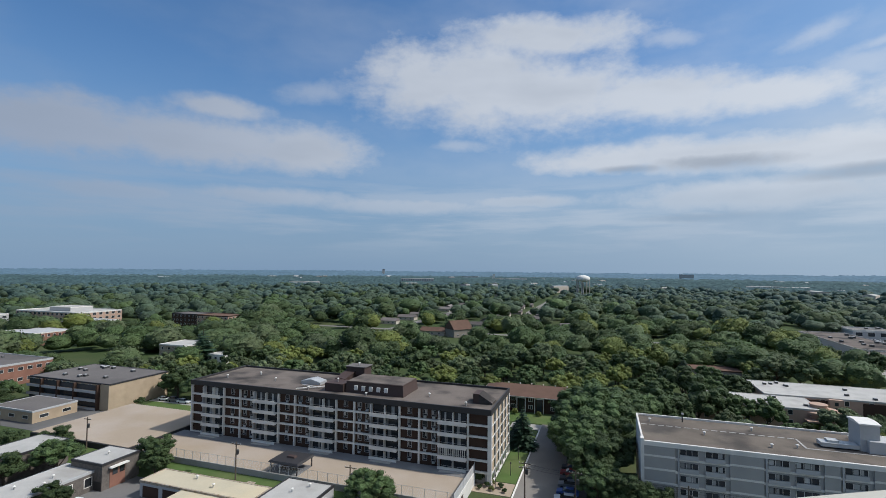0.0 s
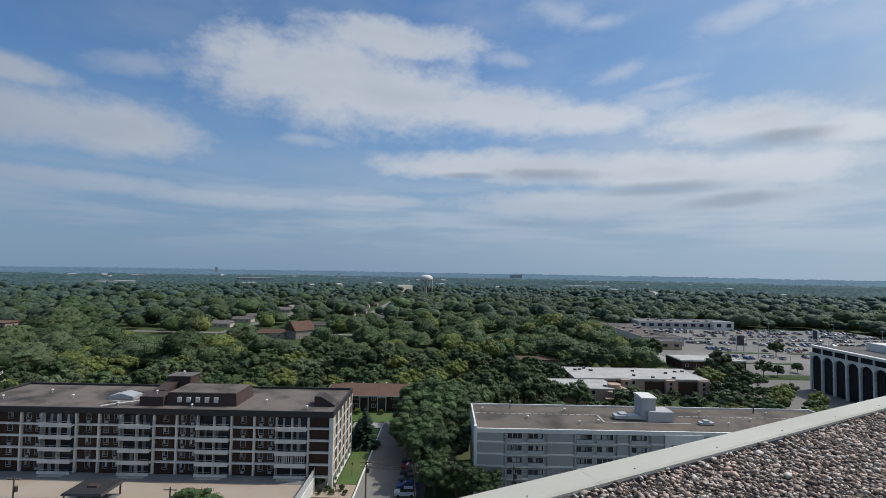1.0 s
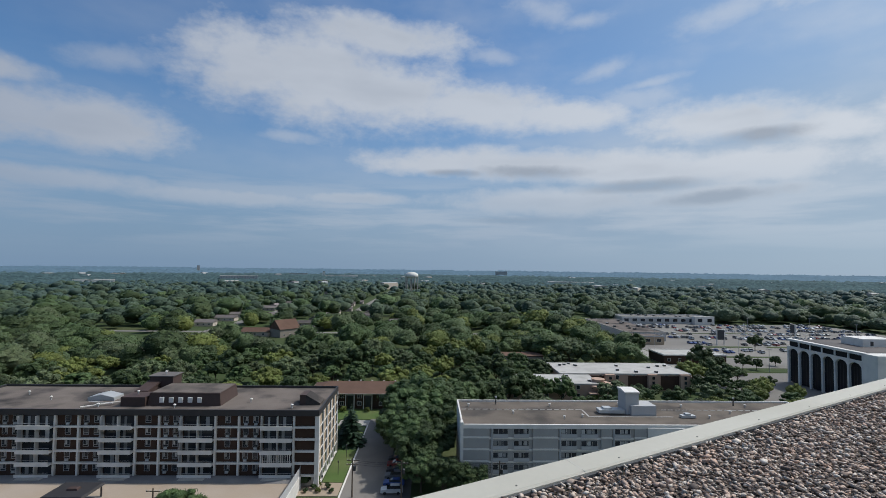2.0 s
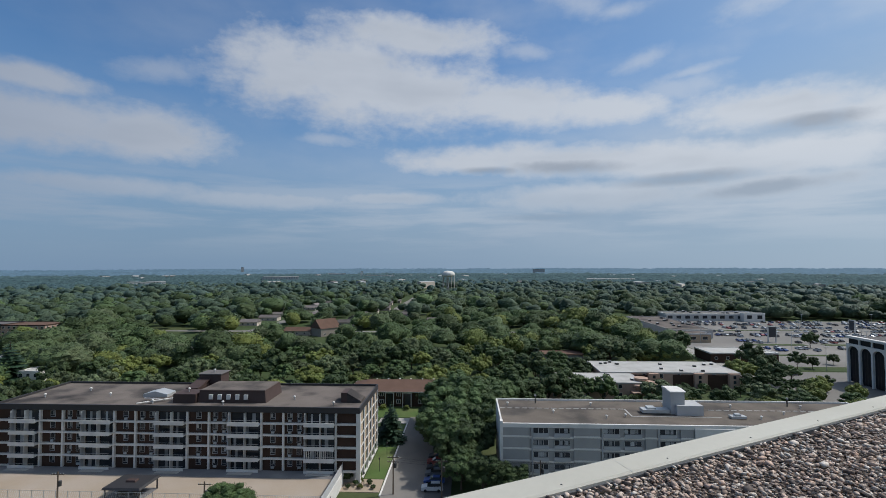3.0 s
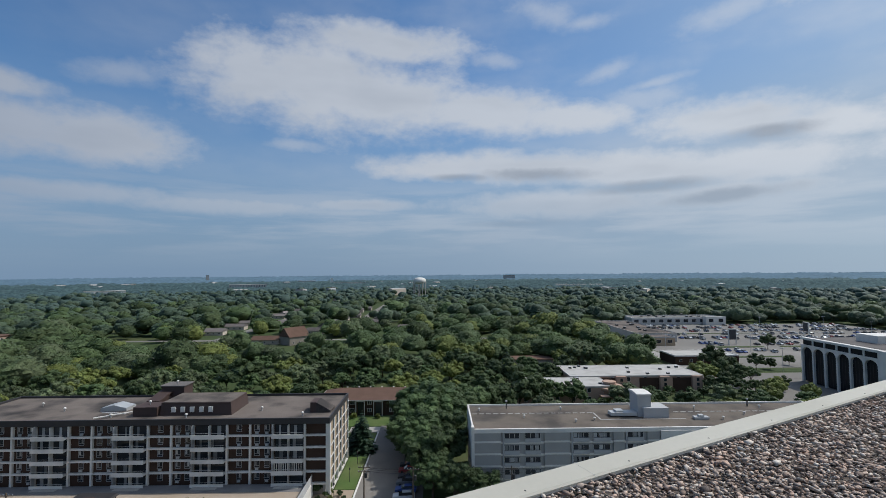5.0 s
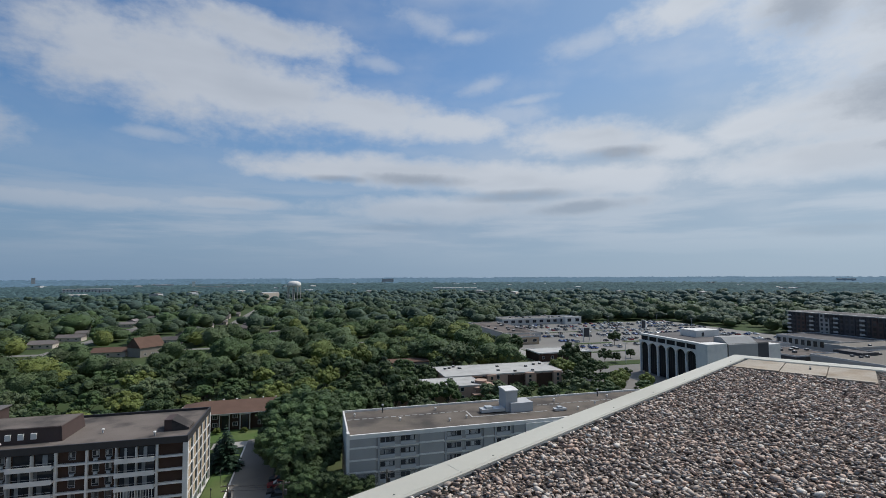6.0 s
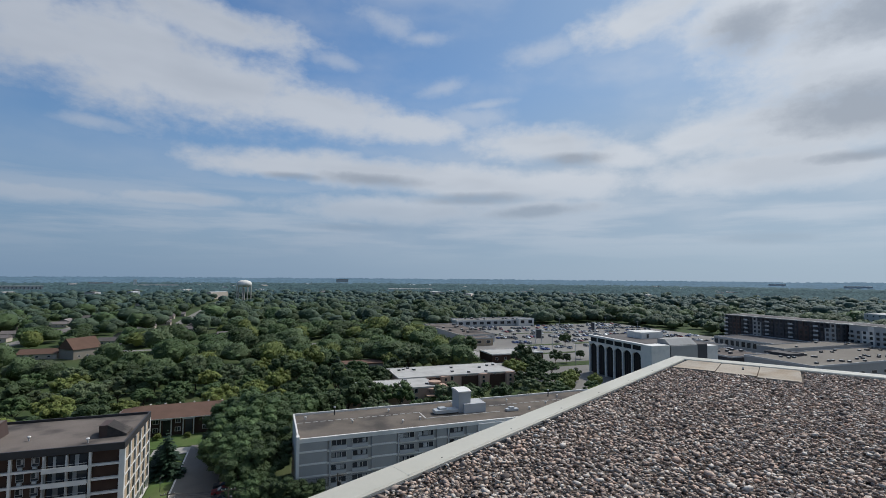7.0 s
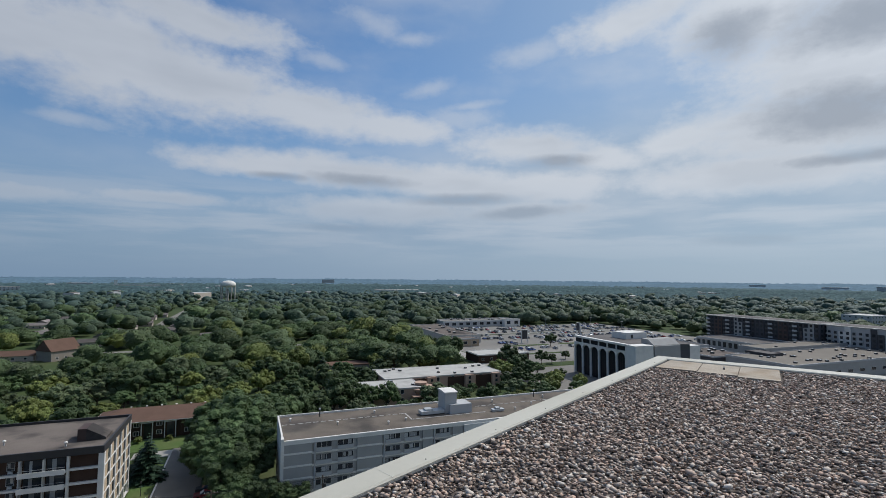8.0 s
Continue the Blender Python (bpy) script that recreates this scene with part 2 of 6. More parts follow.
WOODPOLE = material("pole_wood", (0.13, 0.10, 0.075), 0.95, 0.25, 2.0, 9, 0.4)
GLASS = glass_material("dark_glass", (0.035, 0.038, 0.042))
BAYGLASS = material("black_glazing", (0.018, 0.018, 0.021), 0.3, 0.2, 0.3, 5, 0.0, spec=0.15)
CURTAIN = material("curtain", (0.34, 0.33, 0.31), 0.9, 0.15, 1.5, 6, 0.1, objrand=0.9)
BARK = material("bark", (0.085, 0.065, 0.05), 0.95, 0.3, 1.5, 8, 0.6)
LEAF = leaf_material("leaves", (0.080, 0.122, 0.044), (0.098, 0.138, 0.050))
LEAFDARK = leaf_material("dark_leaves", (0.058, 0.086, 0.032), (0.072, 0.098, 0.036))
LEAFLIGHT = leaf_material("light_leaves", (0.165, 0.19, 0.048), (0.13, 0.17, 0.048))
LEAFGREY = leaf_material("greyish_leaves", (0.115, 0.140, 0.068), (0.09, 0.13, 0.052))
NEEDLE = leaf_material("needles", (0.030, 0.058, 0.032), (0.04, 0.07, 0.034))
WOODS = leaf_material("woods", (0.092, 0.130, 0.054), (0.116, 0.150, 0.062), 0.3, 0.0)
# forest colours turn bluer ring by ring, haze put into the leaf colour
FOREST = leaf_material("forest", (0.078, 0.112, 0.064), (0.092, 0.124, 0.070), 0.25, 0.0)
FORESTDARK = leaf_material("dark_forest", (0.060, 0.090, 0.056), (0.072, 0.100, 0.060), 0.25, 0.0)
HAZYOUTER = leaf_material("hazy_outer_forest", (0.064, 0.102, 0.080), (0.078, 0.114, 0.088), 0.2, 0.0)
# distance haze painted as blue into the far canopy and the skyline
HAZYWOODS = material("far_woods", (0.060, 0.098, 0.100), 0.95, 0.6, 0.02, 9, 0.0, second=(0.042, 0.074, 0.082))
HAZYDISTANCE = material("hazy_blue_distance", (0.100, 0.160, 0.205), 1.0, 0.3, 0.004, 12, 0.0)
COPING = material("coping_paint", (0.47, 0.44, 0.365), 0.6, 0.06, 0.9, 25, 0.05, second=(0.43, 0.40, 0.325), depth=0.004, spec=0.3)
SEALANT = material("seam_sealant", (0.46, 0.44, 0.38), 0.8, 0.1, 3.0, 8, 0.1)
# dark colour of the shadow gap along the coping
GAPSHADE = material("gap_shade", (0.10, 0.10, 0.10), 0.9, 0.2, 2.0, 10, 0.3)
GRAVELBED = material("gravel_bed", (0.10, 0.092, 0.085), 0.95, 0.35, 3.0, 12, 0.8)
SHEET = material("weathered_board", (0.38, 0.32, 0.25), 0.85, 0.28, 2.6, 14, 0.2, second=(0.25, 0.175, 0.105))


def stone_material():
    m = material("river_stone", (0.235, 0.20, 0.178), 0.88, 0.22, 9.0, 6.0, 0.25, depth=0.004)
    n, l = m.node_tree.nodes, m.node_tree.links
    ramp = n.new("ShaderNodeValToRGB")
    g = n.new("ShaderNodeNewGeometry")
    o = n.new("ShaderNodeObjectInfo")
    add = n.new("ShaderNodeMath")
    add.operation = "ADD"
    fr = n.new("ShaderNodeMath")
    fr.operation = "FRACT"
    l.new(g.outputs["Random Per Island"], add.inputs[0])
    l.new(o.outputs["Random"], add.inputs[1])
    l.new(add.outputs[0], fr.inputs[0])
    l.new(fr.outputs[0], ramp.inputs[0])
    tones = [(0.0, (0.12, 0.10, 0.09)), (0.16, (0.32, 0.235, 0.185)), (0.40, (0.50, 0.41, 0.34)), (0.60, (0.60, 0.415, 0.315)), (0.82, (0.63, 0.53, 0.44)), (1.0, (0.72, 0.64, 0.55))]
    e = ramp.color_ramp.elements
    while len(e) < len(tones):
        e.new(0.5)
    for el_, (p_, c_) in zip(e, tones):
        el_.position, el_.color = p_, (*(0.84 * q for q in c_), 1)
    for node in n:
        if node.type == "VECT_MATH":
            l.new(ramp.outputs[0], node.inputs[0])
    return m


STONE = stone_material()
# the gravel bed itself: packed stones of the same tones
gn, gl = GRAVELBED.node_tree.nodes, GRAVELBED.node_tree.links
cells = gn.new("ShaderNodeTexVoronoi")
cells.inputs["Scale"].default_value = 30.0
place = gn.new("ShaderNodeTexCoord")
gl.new(place.outputs["Object"], cells.inputs["Vector"])
tone = gn.new("ShaderNodeValToRGB")
for e_, (p_, c_) in zip((tone.color_ramp.elements[0], tone.color_ramp.elements.new(0.5), tone.color_ramp.elements[-1]), ((0.0, (0.05, 0.043, 0.038)), (0.5, (0.11, 0.085, 0.07)), (1.0, (0.17, 0.15, 0.13)))):
    e_.position, e_.color = p_, (*c_, 1)
apart = gn.new("ShaderNodeSeparateColor")
gl.new(cells.outputs["Color"], apart.inputs[0])
gl.new(apart.outputs[0], tone.inputs[0])
for node in list(gn):
    if node.type == "VECT_MATH":
        gl.new(tone.outputs[0], node.inputs[0])


def paint(name, colour):
    m = material(name, colour, 0.5, 0.05, 0.8, 10, 0.0)
    m.node_tree.nodes["Principled BSDF"].inputs["Coat Weight"].default_value = 0.15
    return m


CARPAINTS = [("silver", paint("silver_paint", (0.42, 0.43, 0.44))), ("white", paint("white_paint", (0.72, 0.72, 0.70))), ("black", paint("black_paint", (0.03, 0.03, 0.034))),
             ("blue", paint("blue_paint", (0.03, 0.07, 0.24))), ("red", paint("red_paint", (0.28, 0.03, 0.03))), ("grey", paint("grey_paint", (0.14, 0.145, 0.15)))]
TYRE = material("tyre_rubber", (0.025, 0.025, 0.025), 0.9, 0.1, 4, 8, 0.1)
CARGLASS = glass_material("car_glass", (0.02, 0.022, 0.026), 0.06)


# ---- building blocks ----
def raw_mesh(name, verts, faces, smooth=False):
    me = bpy.data.meshes.new(name)
    me.from_pydata(verts, [], faces)
    if smooth:
        me.shade_smooth()
    me.update()
    return me


def big_mesh(name, verts, faces, smooth=False):
    """A mesh from arrays: verts (n, 3), faces (m, k)."""
    me = bpy.data.meshes.new(name)
    nv, (nf, k) = len(verts), faces.shape
    me.vertices.add(nv)
    me.vertices.foreach_set("co", np.ascontiguousarray(verts, dtype=np.float32).ravel())
    me.loops.add(nf * k)
    me.loops.foreach_set("vertex_index", np.ascontiguousarray(faces, dtype=np.int32).ravel())
    me.polygons.add(nf)
    me.polygons.foreach_set("loop_start", np.arange(0, nf * k, k, dtype=np.int32))
    me.update(calc_edges=True)
    if smooth:
        me.shade_smooth()
    return me


BOXF = [(0, 3, 2, 1), (4, 5, 6, 7), (0, 1, 5, 4), (1, 2, 6, 5), (2, 3, 7, 6), (3, 0, 4, 7)]


class Shape:
    """Collects solid pieces of one mesh."""

    def __init__(self):
        self.v, self.f = [], []

    def add(self, verts, faces):
        o = len(self.v)
        self.v += verts
        self.f += [tuple(i + o for i in q) for q in faces]
        return self

    def box(self, x0, x1, y0, y1, z0, z1):
        return self.add([(x0, y0, z0), (x1, y0, z0), (x1, y1, z0), (x0, y1, z0), (x0, y0, z1), (x1, y0, z1), (x1, y1, z1), (x0, y1, z1)], BOXF)

    def ring(self, x0, x1, z0, z1, t, y0, y1):
        """An upright rectangular frame of one piece."""
        o = [(x0, z0), (x1, z0), (x1, z1), (x0, z1)]
        i = [(x0 + t, z0 + t), (x1 - t, z0 + t), (x1 - t, z1 - t), (x0 + t, z1 - t)]
        vs = [(x, y, z) for y in (y0, y1) for q in (o, i) for x, z in q]
        fs = []
        for k in range(4):
            m = (k + 1) % 4
            fs += [(k, m, 4 + m, 4 + k), (8 + m, 8 + k, 12 + k, 12 + m), (k, 8 + k, 8 + m, m), (4 + m, 12 + m, 12 + k, 4 + k)]
        return self.add(vs, fs)

    def taper(self, x0, x1, y0, y1, z0, z1, i):
        return self.add([(x0, y0, z0), (x1, y0, z0), (x1, y1, z0), (x0, y1, z0), (x0 + i, y0 + i, z1), (x1 - i, y0 + i, z1), (x1 - i, y1 - i, z1), (x0 + i, y1 - i, z1)], BOXF)

    def prism(self, pts, z0, z1):
        n = len(pts)
        return self.add([(x, y, z0) for x, y in pts] + [(x, y, z1) for x, y in pts],
                        [tuple(range(n - 1, -1, -1)), tuple(range(n, 2 * n))] + [(i, (i + 1) % n, n + (i + 1) % n, n + i) for i in range(n)])

    def extrude_y(self, pts, y0, y1):
        """A profile in x and z, drawn out along y."""
        n = len(pts)
        return self.add([(x, y0, z) for x, z in pts] + [(x, y1, z) for x, z in pts],
                        [tuple(range(n)), tuple(range(2 * n - 1, n - 1, -1))] + [(i, n + i, n + (i + 1) % n, (i + 1) % n) for i in range(n)])

    def extrude_x(self, pts, x0, x1):
        """A profile in y and z, drawn out along x."""
        n = len(pts)
        return self.add([(x0, y, z) for y, z in pts] + [(x1, y, z) for y, z in pts],
                        [tuple(range(n - 1, -1, -1)), tuple(range(n, 2 * n))] + [(i, (i + 1) % n, n + (i + 1) % n, n + i) for i in range(n)])

    def lathe(self, prof, n=10, cx=0.0, cy=0.0):
        """A turned body; prof: radius and height from foot to top."""
        vs = [(cx + r * math.cos(2 * math.pi * i / n), cy + r * math.sin(2 * math.pi * i / n), z) for r, z in prof for i in range(n)]
        k = len(prof)
        fs = [(j * n + i, j * n + (i + 1) % n, (j + 1) * n + (i + 1) % n, (j + 1) * n + i) for j in range(k - 1) for i in range(n)]
        fs += [tuple(range(n - 1, -1, -1)), tuple(range((k - 1) * n, k * n))]
        return self.add(vs, fs)

    def rod(self, p, q, r0, r1, n=5):
        p, q = Vector(p), Vector(q)
        d = (q - p).normalized()
        s = d.orthogonal().normalized()
        t = d.cross(s)
        ring = [(math.cos(2 * math.pi * i / n), math.sin(2 * math.pi * i / n)) for i in range(n)]
        vs = [tuple(p + (s * c + t * k) * r0) for c, k in ring] + [tuple(q + (s * c + t * k) * r1) for c, k in ring]
        return self.add(vs, [(i, (i + 1) % n, n + (i + 1) % n, n + i) for i in range(n)] + [tuple(range(n - 1, -1, -1)), tuple(range(n, 2 * n))])

    def mesh(self, name, smooth=False):
        return raw_mesh(name, self.v, self.f, smooth)


def part(name, shape, mat, parent, label="", smooth=False):
    me = shape.mesh(name, smooth) if isinstance(shape, Shape) else shape
    if not me.materials:
        me.materials.append(mat)
    ob = new(name, me)
    ob.parent = parent
    if label:
        ob["label"] = label
    return ob


def piece(name, me, parent, x=0, y=0, z=0, rz=0):
    ob = new(name, me)
    ob.parent = parent
    ob.matrix_basis = pose(x, y, z, 0, 0, rz)
    return ob


def thing(name, label, category, m=None, group="", kind=""):
    ob = new(name)
    ob.empty_display_size = 0.3
    if m is not None:
        ob.matrix_basis = m
    return tagged(ob, label, category, group, kind)


def solid(name, shape, mat, label, category, m=None, group="", kind="", smooth=False):
    me = shape.mesh(name, smooth) if isinstance(shape, Shape) else shape
    me.materials.append(mat)
    ob = new(name, me)
    if m is not None:
        ob.matrix_basis = m
    return tagged(ob, label, category, group, kind)


def shared(name, shape, mat, smooth=False):
    me = shape.mesh(name, smooth)
    me.materials.append(mat)
    return me


TURN = -18.4  # the street grid
GU = Vector((math.cos(radians(TURN)), math.sin(radians(TURN))))
GV = Vector((-GU.y, GU.x))


def grid(a, b, z=0.0, turn=0.0):
    """A pose at a metres along and b metres across the street grid."""
    p = GU * a + GV * b
    return pose(p.x, p.y, z, 0, 0, TURN + turn)


def to_grid(x, y):
    return x * GU.x + y * GU.y, x * GV.x + y * GV.y


GRID = pose(0, 0, 0, 0, 0, TURN)
KEEP = []  # grid rectangles with no woods on them


def keep(a0, a1, b0, b1, m=2.0):
    KEEP.append((a0 - m, a1 + m, b0 - m, b1 + m))


# ---- ground ----
n_ = 96
gs = Shape()
gs.add([(4900 * math.cos(2 * math.pi * i / n_), 4900 * math.sin(2 * math.pi * i / n_), 0.0) for i in range(n_)], [tuple(range(n_))])
solid("ground", gs, GRASS, "grass and bare soil reaching the horizon", "ground", kind="structure")


def slab(name, a0, a1, b0, b1, z, mat, label, category, z0=-0.3, margin=1.0):
    keep(a0, a1, b0, b1, margin)
    return solid(name, Shape().box(a0, a1, b0, b1, z0, z), mat, label, category, GRID, kind="structure")


slab("driveway", -18.0, -9.0, 92, 152, 0.05, DRIVE, "pale concrete driveway between two apartment blocks", "driveway")
slab("parking_strip", -9.0, -3.6, 90, 126, 0.045, ASPHALT, "dark asphalt parking strip beside the driveway", "parking", margin=-3)
slab("path", -27, -18.0, 146, 151, 0.055, CONCRETE, "curving concrete path in front of a low house", "path")
slab("lawn", -23.0, -18.6, 108, 145, 0.07, LAWN, "mown green lawn strip beside the apartment block", "lawn")
slab("lawn_back", -30, -4, 152, 162, 0.06, LAWN, "lawn in front of the brown-roofed house", "lawn")
slab("lawn_left", -149, -112, 119.5, 131, 0.06, LAWN, "bright mown lawn behind the parking deck", "lawn")
solid("lawn_verge", Shape().extrude_x([(83.5, -0.3), (88.78, -0.3), (88.78, 1.8), (86.4, 1.55), (83.5, 0.08)], -123, -28), LAWN, "grass bank between deck wall and garages", "lawn", GRID, kind="structure")
keep(-123, -28, 83.5, 88.8, 1)
slab("street_left", -210, -150, 96, 116.5, 0.05, ASPHALT, "worn asphalt street by the tan brick block", "road")
slab("lane", -152, -110, 131, 135, 0.07, CONCRETE, "narrow concrete lane behind the lawn", "road")
slab("yard", -125, -28, 40, 83.5, 0.04, ASPHALT, "asphalt yard among the low garages", "yard")
slab("front_street", -28, 110, 60, 92, 0.04, ASPHALT, "asphalt street below the tower", "road")
slab("kerb", -18.35, -18.0, 100, 146, 0.17, WHITE, "pale concrete kerb of the driveway", "kerb", margin=0)
slab("planting_bed", -27.0, -18.6, 101.5, 107.6, 0.12, DECK, "gravelly planting bed at the corner", "bed")
# streets among the trees
slab("street_north", -163, -154, 262, 900, 0.05, LOT, "pale residential street among trees", "road", margin=4)
slab("street_east", -83, -74, 392, 1100, 0.05, LOT, "pale residential street among trees", "road", margin=3)
slab("cross_street", -330, 60, 346, 353, 0.045, LOT, "pale cross street among houses", "road", margin=2)
slab("avenue", 60, 420, 211, 223, 0.05, LOT, "wide pale asphalt avenue beside the shopping centre", "road", margin=1)
slab("side_street", 118, 127, 223, 440, 0.05, CONCRETE, "pale street along the shopping centre", "road", margin=1)
slab("avenue_verge", 128, 330, 225, 231, 0.07, GRASS, "grass verge between avenue and parking lot", "lawn", margin=0)
slab("parking_lot", 128, 345, 234.5, 424, 0.05, LOT, "broad pale asphalt parking lot", "parking lot", margin=3)
slab("office_drive", 118, 154, 168, 211, 0.05, LOT, "asphalt drive in front of the arcaded office", "driveway", margin=-8)
slab("east_yard", 150, 420, 120, 211, 0.03, LOT, "asphalt yards round the eastern buildings", "yard", margin=3)
for a0, a1, b0, b1 in ((170, 200, 296, 301), (210, 240, 296, 301), (150, 190, 262, 266), (205, 260, 262, 266), (250, 300, 320, 324), (180, 250, 362, 365)):
    solid("lot_island", Shape().taper(a0, a1, b0, b1, -0.1, 0.2, 0.15), GRASS, "grassy kerbed island in the parking lot", "island", GRID, "parking lot islands")

# ---- the parking decks before the brown block ----
dk = thing("parking_deck", "tan-topped concrete parking deck with a low wall", "parking deck", GRID)
part("body", Shape().box(-109, -27, 89, 105.2, 0, 2.55), CONCRETE, dk)
part("topping", Shape().box(-108.8, -27.2, 89.2, 101.2, 2.55, 2.7), DECK, dk, "smooth tan topping")
# one dark grey strip covers both the asphalt paving and the block's shadow
part("walkway", Shape().box(-108.8, -27.2, 101.2, 105.0, 2.55, 2.72), PAVING, dk, "grey paved walkway along the block, its strip of shadow included")
part("kerb_wall", Shape().box(-109, -27, 88.8, 89.05, 0, 3.1), CONCRETE, dk)
part("end_wall", Shape().box(-27.15, -26.9, 89, 104.9, 0, 3.0), WHITE, dk, "white end wall")
part("door", Shape().box(-26.9, -26.82, 91, 95, 0.1, 2.2), BROWNMETAL, dk, "brown garage door")
slabm = shared("patio", Shape().box(-2.6, 2.6, -1.2, 1.2, 0, 0.06), CONCRETE)
for a in (-99, -82, -65, -49, -32):
    piece("patio", slabm, dk, a, 103.6, 2.725)
dk2 = thing("parking_deck", "broad tan parking deck with dark rim", "parking deck", GRID)
part("body", Shape().box(-144.2, -109.6, 89, 118.2, 0, 3.0), FASCIA, dk2, "dark rim wall")
part("topping", Shape().box(-143.9, -109.9, 89.3, 117.9, 3.0, 3.15), DECK, dk2, "smooth tan topping")
keep(-145, -27, 88, 118, 1)
# chain-link fences on the deck rims
postm = shared("post", Shape().rod((0, 0, 0), (0, 0, 1.9), 0.05, 0.05), METAL)
fe = thing("deck_fence", "galvanised chain-link fence along the deck", "fence", GRID)
for i in range(34):
    piece("post", postm, fe, -106 + i * 2.36, 88.92, 3.1)
part("top_rail", Shape().rod((-106, 88.92, 4.95), (-27.2, 88.92, 4.95), 0.03, 0.03, 4), METAL, fe)
ws = Shape()
for i in range(200):
    x = -106 + i * 0.394
    ws.rod((x, 88.92, 3.1), (x + 0.6, 88.92, 4.95), 0.008, 0.008, 3)
    ws.rod((x + 0.6, 88.92, 3.1), (x, 88.92, 4.95), 0.008, 0.008, 3)
part("mesh", ws, METAL, fe, "fine diagonal wire")
fe2 = thing("side_fence", "solid grey screen fence at the deck end", "fence", GRID)
for i in range(8):
    piece("post", postm, fe2, -27.02, 89.2 + i * 2.2, 3.0)
part("screen", Shape().box(-27.05, -27.0, 89.2, 104.6, 3.0, 4.7), PALEPANEL, fe2)
# pavilion on the deck
pv = thing("pavilion", "dark-roofed open pavilion on the deck", "pavilion", grid(-65.6, 92.8, 2.7))
part("roof", Shape().taper(-3.8, 3.8, -3.2, 3.2, 2.2, 2.6, 0.25), FASCIA, pv, "flat dark roof")
part("cap", Shape().taper(-0.9, 1.1, -0.6, 0.6, 2.6, 2.95, 0.1), BROWNMETAL, pv)
for x, y in ((-3.3, -2.8), (3.3, -2.8), (3.3, 2.8), (-3.3, 2.8)):
    part("post", Shape().box(x - 0.11, x + 0.11, y - 0.11, y + 0.11, 0, 2.25), FASCIA, pv)
part("floor", Shape().box(-4.4, 3.4, -3.3, 3.0, 0.0, 0.05), PAVING, pv, "grey paved floor")
for x in (-1.6, 1.3):
    tb = thing("picnic_table", "brown wooden picnic table under the pavilion", "table", grid(-65.6 + x, 92.3, 2.75), "picnic tables")
    part("tabletop", Shape().box(-0.9, 0.9, -0.4, 0.4, 0.7, 0.76), WOODPOLE, tb)
    part("frame", Shape().box(-0.7, 0.7, -0.05, 0.05, 0, 0.7), WOODPOLE, tb)
    for y in (-0.75, 0.6):
        part("bench", Shape().box(-0.9, 0.9, y, y + 0.2, 0.42, 0.47), WOODPOLE, tb)


# ---- the brown brick block ----
def vent(kind, m, tall=0.7):
    v = thing("roof_vent", "small white metal roof vent", "vent", m, "roof vents " + kind)
    part("pipe", Shape().lathe([(0.13, 0), (0.13, tall * 0.7)], 7), METAL, v)
    part("hood", Shape().lathe([(0.14, tall * 0.6), (0.32, tall * 0.7), (0.30, tall * 0.85), (0.05, tall)], 8), WHITE, v)
    return v


keep(-107, -23, 105, 126, 3)
A0, A1, AF, AB, ADK, ATOP = -106.7, -23.3, 105.0, 125.7, 2.7, 16.5
LEV = [2.7 + i * 2.52 for i in range(6)]  # floor levels, the last at the fascia
bk = thing("brown_apartment_block", "brown brick apartment block with white concrete frame and balconies", "apartment block", GRID)
part("wall", Shape().box(A0 + 0.3, A1 - 0.4, AF + 0.5, AB - 0.3, ADK - 0.3, 15.3), BRICK, bk, "brown brick wall")
part("base", Shape().box(A0 + 0.6, A1 - 1.6, AF + 0.9, AB - 0.6, 0, ADK - 0.3), CONCRETE, bk)
fz = Shape()
for r in ((A0, A1, AF - 0.35, AF), (A0, A1, AB, AB + 0.3), (A0, A0 + 0.35, AF, AB), (A1 - 0.35, A1, AF, AB)):
    fz.box(*r, 15.25, ATOP)
part("fascia", fz, FASCIA, bk, "deep dark fascia band")
part("roof", Shape().box(A0 + 0.35, A1 - 0.35, AF, AB, 15.35, 16.0), ROOFGREY, bk, "weathered grey gravel roof")
COLS = [-106.5, -102.1, -95.8, -90.5, -85.7, -78.6, -73.7, -68.8, -61.9, -57.0, -52.4, -45.2, -40.3, -35.5, -28.7, -23.7]
BALC = (1, 4, 7, 10, 13)
colm = shared("column", Shape().box(-0.19, 0.19, -0.12, 0.5, ADK - 0.05, 15.25), WHITE)
for c in COLS[:-1]:
    piece("column", colm, bk, c, AF)
part("corner_pier", Shape().box(A1 - 0.9, A1, AF - 0.1, AF + 0.5, 0, 15.25), WHITE, bk)
winf = shared("window_frame", Shape().ring(-0.56, 0.56, 0.0, 1.45, 0.05, -0.06, 0.08), PALEPANEL)
winm = shared("mullion", Shape().box(-0.51, 0.51, -0.05, -0.01, 0.42, 0.46), PALEPANEL)
winp = shared("pane", Shape().box(-0.51, 0.51, 0.0, 0.05, 0.05, 1.40), GLASS)
winc = shared("curtain", Shape().box(-0.43, -0.05, -0.02, -0.003, 0.5, 1.3), CURTAIN)
wina = shared("air_conditioner", Shape().box(-0.33, 0.33, -0.25, 0.05, -0.42, -0.04), METAL)
rng = random.Random(5)
